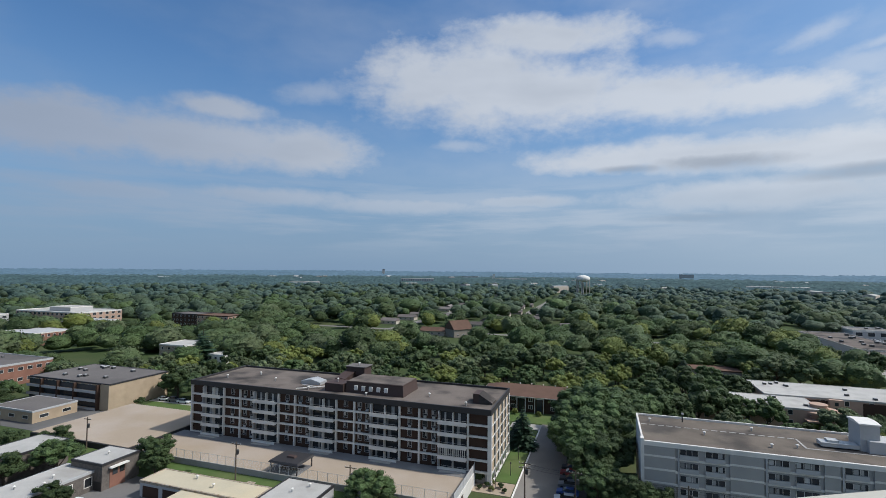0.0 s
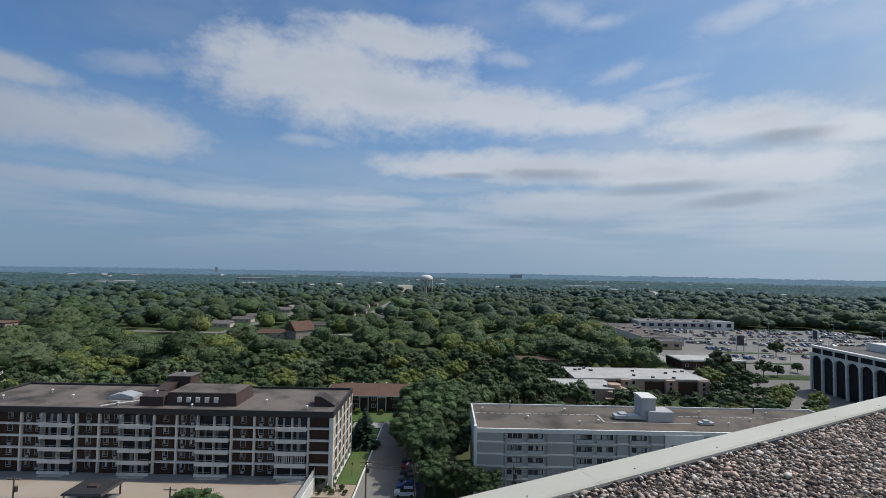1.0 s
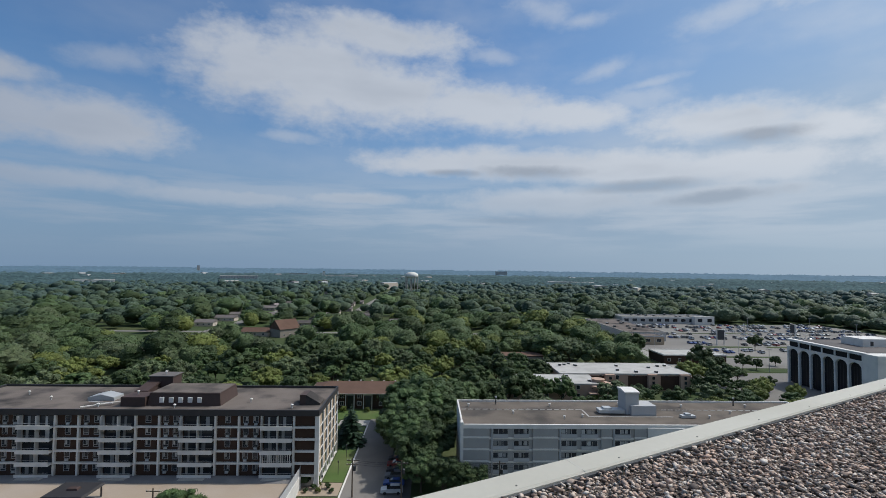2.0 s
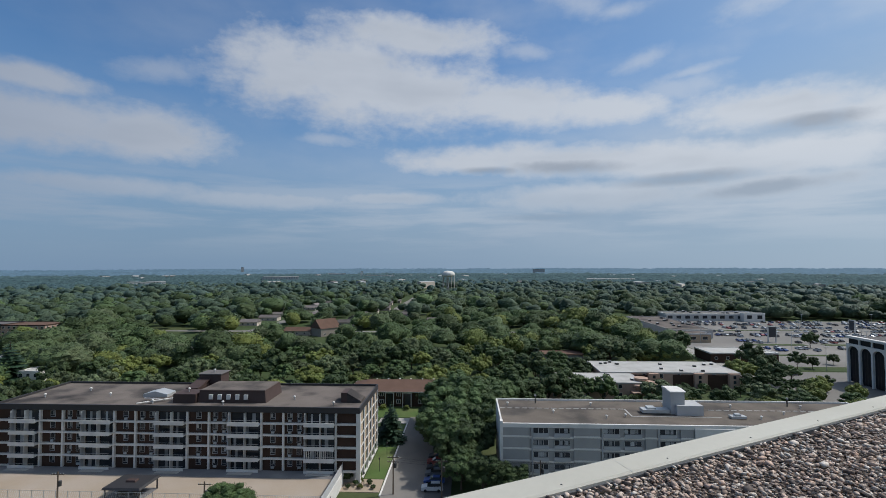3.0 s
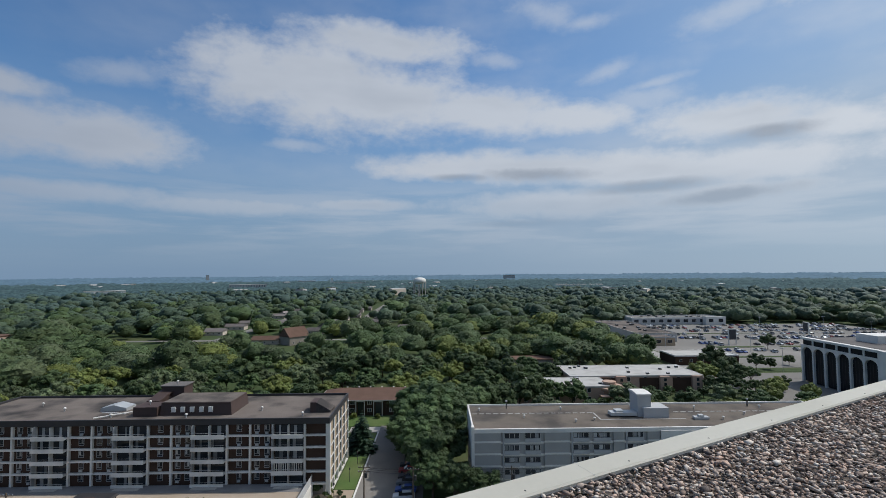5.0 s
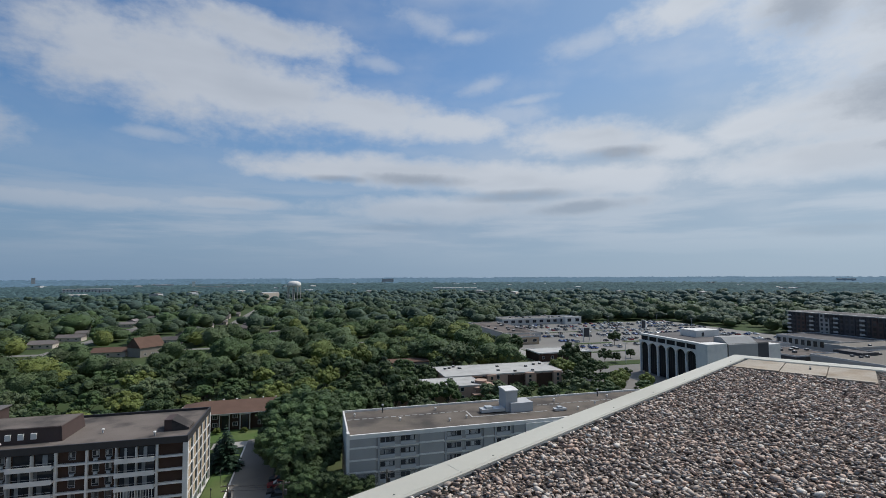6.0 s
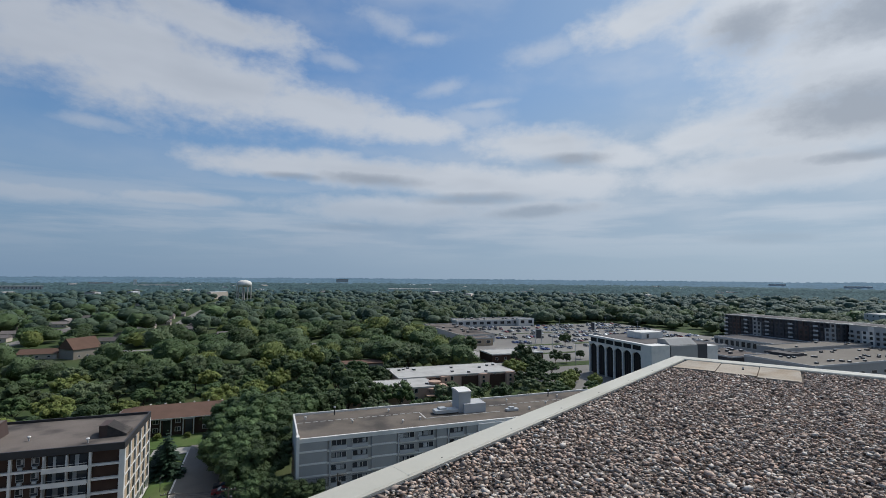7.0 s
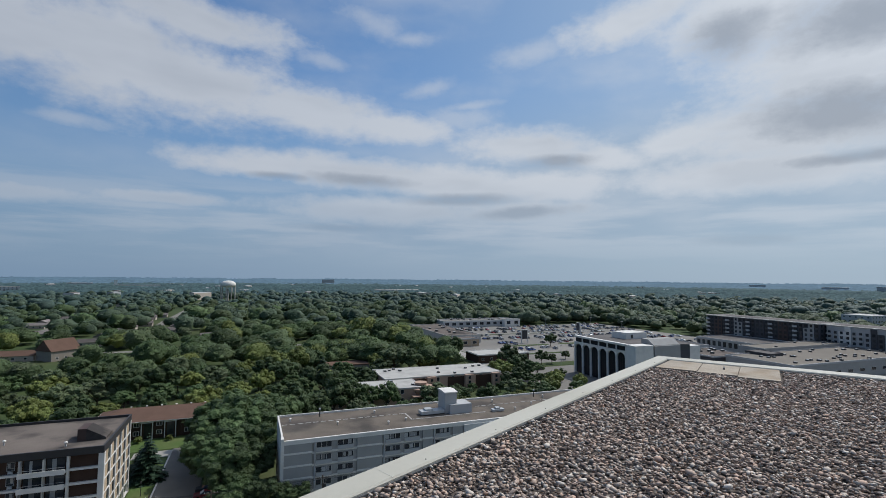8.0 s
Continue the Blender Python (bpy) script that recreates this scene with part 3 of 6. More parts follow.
for i in range(len(COLS) - 1):
    x0, x1 = COLS[i] + 0.19, COLS[i + 1] - 0.19
    for k in range(5):
        z0, z1 = LEV[k], LEV[k + 1]
        if i in BALC:
            bc = part("balcony", Shape().box(x0 - 0.1, x1 + 0.1, AF - 1.25, AF + 0.45, z0 - 0.16, z0), WHITE, bk, "white balcony slab")
            part("parapet", Shape().box(x0 - 0.1, x1 + 0.1, AF - 1.3, AF - 1.2, z0 - 0.25, z0 + 0.62), WHITE, bc)
            part("rail", Shape().box(x0 - 0.1, x1 + 0.1, AF - 1.28, AF - 1.23, z0 + 0.95, z0 + 1.0), METAL, bc)
            part("side_wall", Shape().box(x0 - 0.1, x0 + 0.02, AF - 0.9, AF, z0, z1 - 0.2), PALEPANEL, bc)
            mid = (x0 + x1) / 2
            part("divider", Shape().box(mid - 0.07, mid + 0.07, AF - 0.6, AF + 0.45, z0, z1 - 0.2), WHITE, bc)
            gd = part("glass_door", Shape().box(x0 + 0.3, mid - 0.25, AF + 0.38, AF + 0.49, z0 + 0.05, z1 - 0.35).box(mid + 0.25, x1 - 0.3, AF + 0.38, AF + 0.49, z0 + 0.05, z1 - 0.35), GLASS, bk, "dark sliding glass doors")
            for fr in (rng.uniform(0.05, 0.25), rng.uniform(0.55, 0.8)):
                if rng.random() < 0.75:
                    q = x0 + 0.4 + fr * (x1 - x0 - 1.2)
                    part("curtain", Shape().box(q, q + rng.uniform(0.4, 0.9), AF + 0.36, AF + 0.375, z0 + 0.1, z1 - 0.45), CURTAIN, gd)
            if i == 13 and k == 1:
                for j in range(14):
                    q = x0 + 0.2 + j * (x1 - x0 - 0.4) / 13
                    part("screen_post", Shape().box(q - 0.05, q + 0.05, AF - 1.27, AF - 1.22, z0 + 0.4, z1 - 0.2), WHITE, bc)
        else:
            part("band", Shape().box(x0, x1, AF - 0.14, AF + 0.5, z0 - 0.17, z0 + 0.17), WHITE, bk, "white floor band") if k or i in (0, 14) else None
            if i in (0, 14):
                continue
            spots = ((x0 + x1) / 2,) if i in (2, 5, 8, 11) else (x0 + (x1 - x0) * 0.26, x0 + (x1 - x0) * 0.74)
            for q in spots:
                w = piece("window", winf, bk, q, AF + 0.46, z0 + 0.75)
                piece("pane", winp, w)
                piece("mullion", winm, w)
                if rng.random() < 0.8:
                    piece("curtain", winc, w, 0.45 if rng.random() < 0.5 else 0)
                if rng.random() < 0.5:
                    piece("air_conditioner", wina, w)
# end wall with piers and tall window bays
for j in range(6):
    y = AF + 0.4 + j * 4.03
    part("end_pier", Shape().box(A1 - 0.45, A1 + 0.02, y - 0.22, y + 0.22, 0, 15.25), WHITE, bk)
    if j == 5:
        continue
    for k in range(-1, 5):
        z0 = LEV[k] if k >= 0 else 0.2
        part("end_band", Shape().box(A1 - 0.42, A1 - 0.03, y + 0.22, y + 3.81, z0 - 0.15, z0 + 0.15), WHITE, bk)
        if k >= 0:
            part("end_panel", Shape().box(A1 - 0.42, A1 - 0.07, y + 0.22, y + 2.3, z0 + 0.15, z0 + 2.37), TANBRICK, bk, "tan brick infill panel")
            part("end_window", Shape().box(A1 - 0.42, A1 - 0.12, y + 2.3, y + 3.81, z0 + 0.15, z0 + 2.37), GLASS, bk, "tall dark window")
        else:
            part("end_base", Shape().box(A1 - 1.58, A1 - 1.2, y + 0.3, y + 3.73, 0, 2.4), PALEPANEL, bk)
# penthouse and roof gear
part("mansard", Shape().taper(-62.0, -46.0, 109.2, 118.8, 16.0, 18.3, 0.3), BROWNMETAL, bk, "dark brown rooftop penthouse")
part("penthouse_rim", Shape().box(-61.7, -46.3, 109.5, 118.5, 18.3, 18.7), BROWNMETAL, bk)
part("penthouse_roof", Shape().box(-61.5, -46.5, 109.7, 118.3, 18.7, 18.8), ROOFGREY, bk)
for j in range(5):
    part("penthouse_window", Shape().box(-59.3 + j * 2.05, -58.4 + j * 2.05, 109.05, 109.6, 16.75, 17.85), WHITE, bk, "small white window")
part("low_penthouse", Shape().box(-67.4, -62.1, 108.6, 113.5, 16.0, 18.0), BROWNMETAL, bk)
part("stair_roof", Shape().extrude_x([(113.5, 17.6), (121.0, 19.2), (121.0, 19.6), (113.5, 18.1)], -67.4, -64.4), BROWNMETAL, bk)
part("stair_wall", Shape().box(-67.2, -64.6, 113.5, 120.8, 16.0, 18.2), BROWNMETAL, bk)
part("lift_house", Shape().box(-67.0, -61.6, 118.9, 123, 16.0, 20.2), BROWNMETAL, bk, "taller lift motor house")
part("lift_roof", Shape().box(-67.3, -61.3, 118.6, 123.3, 20.2, 20.4), ROOFDARK, bk)
part("skylight", Shape().extrude_y([(-77.5, 16.0), (-71.6, 16.0), (-71.6, 16.7), (-74.6, 17.4), (-77.5, 16.7)], 113.0, 116.5), METAL, bk, "ribbed metal skylight")
part("pipe_run", Shape().rod((-74.5, 106.4, 16.4), (-66.0, 113.0, 16.5), 0.16, 0.16, 6), WHITE, bk)
part("pipe_cross", Shape().rod((-75.5, 110.6, 16.5), (-69.6, 109.4, 16.5), 0.12, 0.12, 6), WHITE, bk)
part("hatch", Shape().box(-29.0, -27.6, 110.5, 114.5, 16.0, 18.2), BROWNMETAL, bk, "stair hatch")
part("hatch_roof", Shape().extrude_y([(-27.6, 18.2), (-24.4, 16.4), (-24.4, 16.0), (-27.6, 16.0)], 110.4, 114.6), ROOFGREY, bk)
for x, y in ((-101, 112), (-94.5, 118), (-86, 113.5), (-71.8, 108), (-55.2, 107.6), (-40.5, 112.5), (-30.0, 108.0), (-64, 120.5), (-65, 111)):
    vent("of the brown block", grid(x, y, 16.0 if x not in (-64, -65) else (20.4 if x == -64 else 18.0)), 0.95)

# ---- the grey and white block ----
ROOFB = material("stained_roof", (0.150, 0.124, 0.100), 0.95, 0.36, 0.24, 25, 0.4, second=(0.082, 0.071, 0.062))
keep(7, 92, 104, 124, 2)
B0, B1, BF, BB = 7.0, 91.7, 104.0, 123.5
gb = thing("grey_apartment_block", "grey-panelled apartment block with white floor bands and flat roof", "apartment block", GRID)
part("wall", Shape().box(B0 + 0.2, B1 - 0.2, BF + 0.35, BB - 0.2, 0, 13.1), GREYPANEL, gb, "grey panel wall")
part("end_wall", Shape().box(B0, B0 + 0.25, BF + 0.3, BB, 0, 13.6), WHITE, gb, "white end wall")
part("roof", Shape().box(B0 + 0.3, B1 - 0.3, BF + 0.5, BB - 0.3, 13.1, 13.5), ROOFB, gb, "brown-grey gravel roof with stains")
pr = Shape()
for r in ((B0, B1, BF, BF + 0.45), (B0, B1, BB - 0.3, BB), (B0, B0 + 0.35, BF + 0.45, BB - 0.3), (B1 - 0.35, B1, BF + 0.45, BB - 0.3)):
    pr.box(*r, 13.05, 13.9)
part("parapet", pr, WHITE, gb, "white parapet")
part("corner_fin", Shape().box(B0 - 0.25, B0 + 0.35, BF - 0.25, BF + 1.2, 0, 14.4), WHITE, gb)
BLEV = [10.95, 8.45, 5.95, 3.45, 0.95]
for z in BLEV[:-1]:
    part("band", Shape().box(B0 + 0.25, B1 - 0.2, BF + 0.12, BF + 0.4, z - 0.2, z + 0.2), WHITE, gb, "white floor band")
SOLID = [(7.2, 12.9), (22.2, 27.6), (36.9, 39.2), (44.1, 46.8), (61.6, 64.9), (74.2, 79.8), (84.8, 91.5)]
for x0, x1 in SOLID:
    part("panel_bay", Shape().box(x0, x1, BF + 0.02, BF + 0.36, 0, 13.06), GREYPANEL, gb, "grey solid wall bay")
    for z in BLEV[:-1]:
        part("bay_band", Shape().box(x0 - 0.03, x1 + 0.03, BF - 0.06, BF + 0.1, z + 0.08, z + 0.42), WHITE, gb)
WINX = [(13.7, 16.9), (18.1, 21.4), (28.3, 31.7), (32.6, 36.2), (39.9, 43.3), (57.5, 60.9), (65.5, 68.9), (70, 73.4), (80.5, 84.0)]
for j, (x0, x1) in enumerate(WINX):
    part("pilaster", Shape().box(x0 - 0.35, x0 - 0.08, BF + 0.05, BF + 0.4, 0, 13.1), PALEPANEL, gb) if j % 2 == 0 else None
    for z in BLEV:
        bc = part("balcony", Shape().box(x0, x1, BF - 0.1, BF + 0.3, z + 0.1, z + 0.25), WHITE, gb)
        part("railing", Shape().box(x0, x1, BF - 0.12, BF - 0.04, z + 0.15, z + 0.95), PALEPANEL, bc, "pale railing panel")
        w = part("window", Shape().box(x0, x1, BF + 0.24, BF + 0.36, z + 0.95, z + 1.92), GLASS, gb, "wide dark window")
        for f in (0.0, 0.34, 0.66, 0.985):
            part("mullion", Shape().box(x0 + f * (x1 - x0), x0 + f * (x1 - x0) + 0.07, BF + 0.2, BF + 0.3, z + 0.95, z + 1.92), WHITE, w)
        for f in (0.04, 0.38, 0.7):
            if rng.random() < 0.5:
                part("curtain", Shape().box(x0 + f * (x1 - x0), x0 + (f + rng.uniform(0.1, 0.26)) * (x1 - x0), BF + 0.225, BF + 0.238, z + 1.0, z + 1.9), CURTAIN, w)
part("stair_bay", Shape().box(46.9, 55.0, BF - 0.3, BF + 0.35, 0, 13.3), WHITE, gb, "white stair bay")
for x in (48.2, 53.0):
    for k in range(4):
        for j in range(3):
            part("slot_window", Shape().box(x + j * 0.7, x + j * 0.7 + 0.42, BF - 0.33, BF - 0.28, 2.2 + k * 2.5, 3.7 + k * 2.5), GLASS, gb)
part("lift_house", Shape().box(46.8, 52.6, 112.0, 116.4, 13.5, 15.7), PALEPANEL, gb, "pale rooftop lift house")
part("lift_house_tall", Shape().box(45.8, 48.9, 113.0, 117.6, 13.5, 18.4), PALEPANEL, gb)
part("lift_cap", Shape().extrude_x([(112.8, 18.4), (117.8, 18.4), (117.8, 18.75), (115.2, 18.9), (112.8, 18.65)], 45.6, 49.1), WHITE, gb)
part("condenser", Shape().box(39.6, 45.6, 112.8, 115.2, 13.75, 14.5).box(40.8, 42.6, 113.2, 115.0, 14.5, 14.9), METAL, gb, "flat rooftop cooling unit")
part("condenser_small", Shape().box(57.6, 60.8, 110.0, 111.4, 13.6, 14.1).box(58.6, 59.7, 110.2, 111.3, 14.1, 14.5), METAL, gb)
walkm = shared("walk_pad", Shape().box(-0.6, 0.6, -0.13, 0.13, 0, 0.06), ROOFWHITE)
for i in range(48):
    x = 8.2 + i * 1.72
    if not 36.5 < x < 56:
        piece("walk_pad", walkm, gb, x, 116.5, 13.5)
part("walk_edge", Shape().box(36.4, 36.75, 111.0, 116.5, 13.5, 13.56).box(36.75, 56, 110.9, 111.2, 13.5, 13.56), ROOFWHITE, gb)
for x, y in ((9.6, 119), (19.5, 113), (29.5, 119.3), (35, 110.7), (30.5, 109.5), (47, 120.5), (62, 119), (71, 113.8), (64, 110.2), (78, 119)):
    vent("of the grey block", grid(x, y, 13.5), 0.8)
for x, y in ((16.5, 120.8), (76, 120.5)):
    st = thing("roof_stack", "thin dark vent stack on a roof", "vent", grid(x, y, 13.5), "vent stacks")
    part("pipe", Shape().lathe([(0.16, 0), (0.16, 1.7)], 7), DARKMETAL, st)
    part("cap", Shape().lathe([(0.26, 1.7), (0.26, 2.0)], 7), METAL, st)


# ---- the tower's own roof ----
ZR = EYE - 1.4  # top of the coping
CORNER = Vector((9.05, 4.37))
E1 = Vector((math.cos(radians(10.2)), math.sin(radians(10.2))))  # along the long edge, towards the corner
E2 = Vector((math.cos(radians(-73.6)), math.sin(radians(-73.6))))  # along the short edge, away from the corner
ROOF = [CORNER, CORNER - E1 * 34, CORNER - E1 * 34 + E2 * 22, CORNER + E2 * 22]


def inset(d):
    """The roof's outline, d metres inside the edges."""
    n1 = Vector((E1.y, -E1.x))
    n2 = Vector((E2.y, -E2.x))
    k = E1.x * E2.y - E1.y * E2.x
    c = CORNER + n1 * d
    p2 = CORNER + n2 * d
    w = p2 - c
    s = (w.x * E2.y - w.y * E2.x) / k
    q = c + E1 * s
    return [q, q - E1 * (34 - 2 * d), q - E1 * (34 - 2 * d) + E2 * (22 - 2 * d), q + E2 * (22 - 2 * d)]


tower = thing("apartment_tower", "tall tower whose flat roof is edged with white metal coping", "tower")
part("wall", Shape().prism([tuple(p) for p in inset(0.06)], 0, ZR - 0.16), WHITE, tower, "plain pale walls")
part("gravel_base", Shape().prism([tuple(p) for p in inset(0.30)], ZR - 0.155, ZR - 0.062), GRAVELBED, tower, "dark base under the gravel")
# coping, in lengths with sealed joints
W_ = 0.21


def coping_profile():
    return [(0.0, -0.16), (0.0, -0.012), (0.012, 0.0), (W_ - 0.014, -0.016), (W_, -0.03), (W_, -0.12)]


def coping(name, start, along, inward, length, mitre0, mitre1):
    prof = coping_profile()
    s = Shape()
    vs = []
    for k, mt in ((0.0, mitre0), (length, mitre1)):
        for d, z in prof:
            p = start + along * (k + mt * d) + inward * d
            vs.append((p.x, p.y, ZR + z))
    n = len(prof)
    s.add(vs, [tuple(range(n)), tuple(range(2 * n - 1, n - 1, -1))] + [(i, n + i, n + (i + 1) % n, (i + 1) % n) for i in range(n)])
    return part(name, s, COPING, tower, "cream-white metal coping length")


N1, N2 = Vector((E1.y, -E1.x)), Vector((E2.y, -E2.x))
mt = (inset(1.0)[0] - CORNER).dot(-E1)
SEAM = 7.03  # metres from the corner to the first joint in view
runs = [(0.0, SEAM)] + [(SEAM + 3.05 * i, SEAM + 3.05 * (i + 1)) for i in range(8)]
for a, b in runs:
    coping("coping", CORNER - E1 * a, -E1, N1, b - a - 0.0004, mt if a == 0 else 0, 0)
    q = CORNER - E1 * b
    sl = Shape()
    v = []
    for d in (0.006, W_ - 0.006):
        for e in (-0.004, 0.004):
            p = q + N1 * d + E1 * e
            v.append((p.x, p.y, ZR + 0.001 - 0.0165 * (d > 0.1)))
    sl.add(v + [(x, y, z + 0.0006) for x, y, z in v], [(0, 1, 3, 2), (4, 6, 7, 5), (0, 4, 5, 1), (2, 3, 7, 6), (0, 2, 6, 4), (1, 5, 7, 3)])
    part("joint_seal", sl, SEALANT, tower)
for i in range(7):
    a, b = i * 3.05, (i + 1) * 3.05
    coping("coping", CORNER + E2 * a, E2, N2, b - a - 0.0004, mt if a == 0 else 0, 0)
screwm = shared("screw", Shape().lathe([(0.0075, 0), (0.0075, 0.003), (0.004, 0.006)], 8), DARKMETAL)
for i in range(13):
    p = CORNER - E1 * (0.75 + i * 0.98) + N1 * (W_ - 0.05)
    piece("screw", screwm, tower, p.x, p.y, ZR - 0.015)
# narrow dark strip added as the shadow gap between coping and gravel
strip = Shape()
v = []
for d in (W_ + 0.001, W_ + 0.02):
    for e in (0.3, 30.0):
        p = CORNER - E1 * e + N1 * d
        v.append((p.x, p.y, ZR - 0.040 - 0.004 * (d > 0.27)))
strip.add(v + [(x, y, z - 0.03) for x, y, z in v], [(0, 1, 3, 2), (4, 6, 7, 5), (0, 4, 5, 1), (2, 3, 7, 6), (0, 2, 6, 4), (1, 5, 7, 3)])
part("flashing", strip, GAPSHADE, tower, "thin dark strip for the shadow gap beside the coping")
# weathered boards lying at the corner
def inside(d1, d2):
    """The place d1 metres in from the long edge and d2 from the short one."""
    k = N1.x * N2.y - N1.y * N2.x
    return CORNER + Vector(((d1 * N2.y - d2 * N1.y) / k, (d2 * N1.x - d1 * N2.x) / k))


bo = 0.0
B0_, B1_ = W_ + 0.03, 1.12
left0, left1 = inside(0.27, B0_), inside(0.27, B1_)
for i, (ln, dp) in enumerate(((0.52, 0.88), (0.55, 0.90), (0.54, 1.02))):
    s = Shape()
    o = left0 + E2 * bo
    pts = [o, o + E2 * (ln - 0.012), o + E2 * (ln - 0.012) + N2 * dp, o + N2 * dp]
    if i == 0:
        pts[3] = left1
    s.prism([tuple(p) for p in reversed(pts)], ZR - 0.06 - 0.003 * i, ZR - 0.026 - 0.004 * (i % 2))
    solid("cover_board", s, SHEET, "tan weathered board lying on gravel at the roof corner", "board", group="boards on the roof")
    bo += ln
part_tab = Shape().box(-0.09, 0.09, -0.012, 0.012, 0, 0.02)
p = CORNER + E2 * 1.1 + N2 * 0.62
solid("batten", part_tab, DARKMETAL, "short dark strip lying on the boards", "strip", pose(p.x, p.y, ZR - 0.026, 0, 0, 20))


def pebble_arrays(seed, n=6, rings=4):
    """A rounded stone of 6 by 5 rings: verts, faces (triangles)."""
    r = np.random.RandomState(seed)
    vs = [(0, 0, -1.0)]
    for j in range(1, rings):
        th = math.pi * j / rings
        for i in range(n):
            ph_ = 2 * math.pi * (i + 0.5 * j) / n
            vs.append((math.sin(th) * math.cos(ph_), math.sin(th) * math.sin(ph_), -math.cos(th)))
    vs.append((0, 0, 1.0))
    vs = np.array(vs) * (1 + 0.30 * (r.rand(len(vs), 1) - 0.5))
    fs = [(0, 1 + (i + 1) % n, 1 + i) for i in range(n)]
    for j in range(rings - 2):
        o = 1 + j * n
        for i in range(n):
            fs += [(o + i, o + (i + 1) % n, o + n + (i + 1) % n), (o + i, o + n + (i + 1) % n, o + n + i)]
    top = len(vs) - 1
    fs += [(top, top - n + i, top - n + (i + 1) % n) for i in range(n)]
    return vs, np.array(fs)


rs = np.random.RandomState(3)




def on_gravel(x, y):
    """Whether places are gravel, not coping or boards."""
    dx, dy = x - CORNER.x, y - CORNER.y
    d1, d2 = dx * N1.x + dy * N1.y, dx * N2.x + dy * N2.y
    along = (x - left0.x) * E2.x + (y - left0.y) * E2.y
    boards = (along < 1.63) & (d2 < np.where(along < 1.07, 1.15, 1.29))
    return (d1 > W_ + 0.018) & (d2 > W_ + 0.03) & ~boards


pts = []
for layer, step in ((0, 0.036), (1, 0.039)):
    gx, gy = np.meshgrid(np.arange(-5.0, 11.2, step), np.arange(-3.5, 4.5, step))
    gx, gy = gx.ravel(), gy.ravel()
    gx = gx + (rs.rand(len(gx)) - 0.5) * step * 1.2
    gy = gy + (rs.rand(len(gy)) - 0.5) * step * 1.2
    dense = (gx * gx + gy * gy > 2.4 ** 2) & (gy > 0.09 * gx) & (gx > 0.7)
    ok = on_gravel(gx, gy) & (dense | ((layer == 0) & (rs.rand(len(gx)) < 0.5)))
    if layer:
        ok &= rs.rand(len(gx)) < 0.62
    z = np.full(ok.sum(), ZR - 0.058 + 0.016 * layer) + (rs.rand(ok.sum()) - 0.5) * 0.018
    pts.append(np.stack([gx[ok], gy[ok], z], 1))
pts = np.concatenate(pts)
size = 0.5 * np.clip(rs.lognormal(math.log(0.0345), 0.30, len(pts)), 0.018, 0.075)
spin, tilt_a, tilt_b = rs.rand(len(pts)) * 6.283, (rs.rand(len(pts)) - 0.5) * 0.9, (rs.rand(len(pts)) - 0.5) * 0.9
near = (pts[:, 0] > 1.6) & (pts[:, 0] < 3.0) & (pts[:, 1] > 1.7) & (pts[:, 1] < 2.4) & (pts[:, 2] > ZR - 0.045)
near_i = np.nonzero(near)[0][:300]
rest = np.setdiff1d(np.arange(len(pts)), near_i)
temps = [pebble_arrays(50 + i) for i in range(6)] + [pebble_arrays(60 + i, 5, 3) for i in range(6)] + [pebble_arrays(80 + i, 4, 2) for i in range(6)]
asp = np.stack([rs.uniform(1.05, 1.6, len(pts)), rs.uniform(0.7, 1.0, len(pts)), rs.uniform(0.30, 0.54, len(pts))], 1)
allv, allf, off = [], [], 0
which = rs.randint(0, 6, len(pts)) + 6 * (np.hypot(pts[:, 0], pts[:, 1]) > 3.3)
scattered = ~((pts[:, 0] ** 2 + pts[:, 1] ** 2 > 2.4 ** 2) & (pts[:, 1] > 0.09 * pts[:, 0]) & (pts[:, 0] > 0.7))
which[scattered] = which[scattered] % 6 + 12
size[scattered] *= 1.35
for k in range(18):
    idx = rest[which[rest] == k]
    tv, tf = temps[k]
    v = tv[None] * (asp[idx] * size[idx][:, None])[:, None, :]
    for ang, (p_, q_) in ((tilt_a[idx], (1, 2)), (tilt_b[idx], (0, 2)), (spin[idx], (0, 1))):
        c, s = np.cos(ang)[:, None], np.sin(ang)[:, None]
        u0, u1 = v[..., p_].copy(), v[..., q_].copy()
        v[..., p_], v[..., q_] = c * u0 - s * u1, s * u0 + c * u1
    v = v + pts[idx][:, None, :]
    allv.append(v.reshape(-1, 3))
    allf.append((tf[None] + (np.arange(len(idx)) * len(tv))[:, None, None]).reshape(-1, 3) + off)
    off += len(idx) * len(tv)
me = big_mesh("roof_gravel", np.concatenate(allv), np.concatenate(allf), False)
gravel = solid("roof_gravel", me, STONE, "mixed grey, brown and pinkish river stones on the flat roof", "gravel", kind="stuff")
pebm = []
for k in range(6):
    m_ = big_mesh("pebble", temps[k][0], temps[k][1], False)
    m_.materials.append(STONE)
    pebm.append(m_)
for i in near_i:
    ob = new("pebble", pebm[which[i] % 6])
    ob.parent = gravel
    ob.matrix_basis = Matrix.LocRotScale(Vector(pts[i]), Euler((tilt_a[i], tilt_b[i], spin[i])), Vector(asp[i] * size[i]))


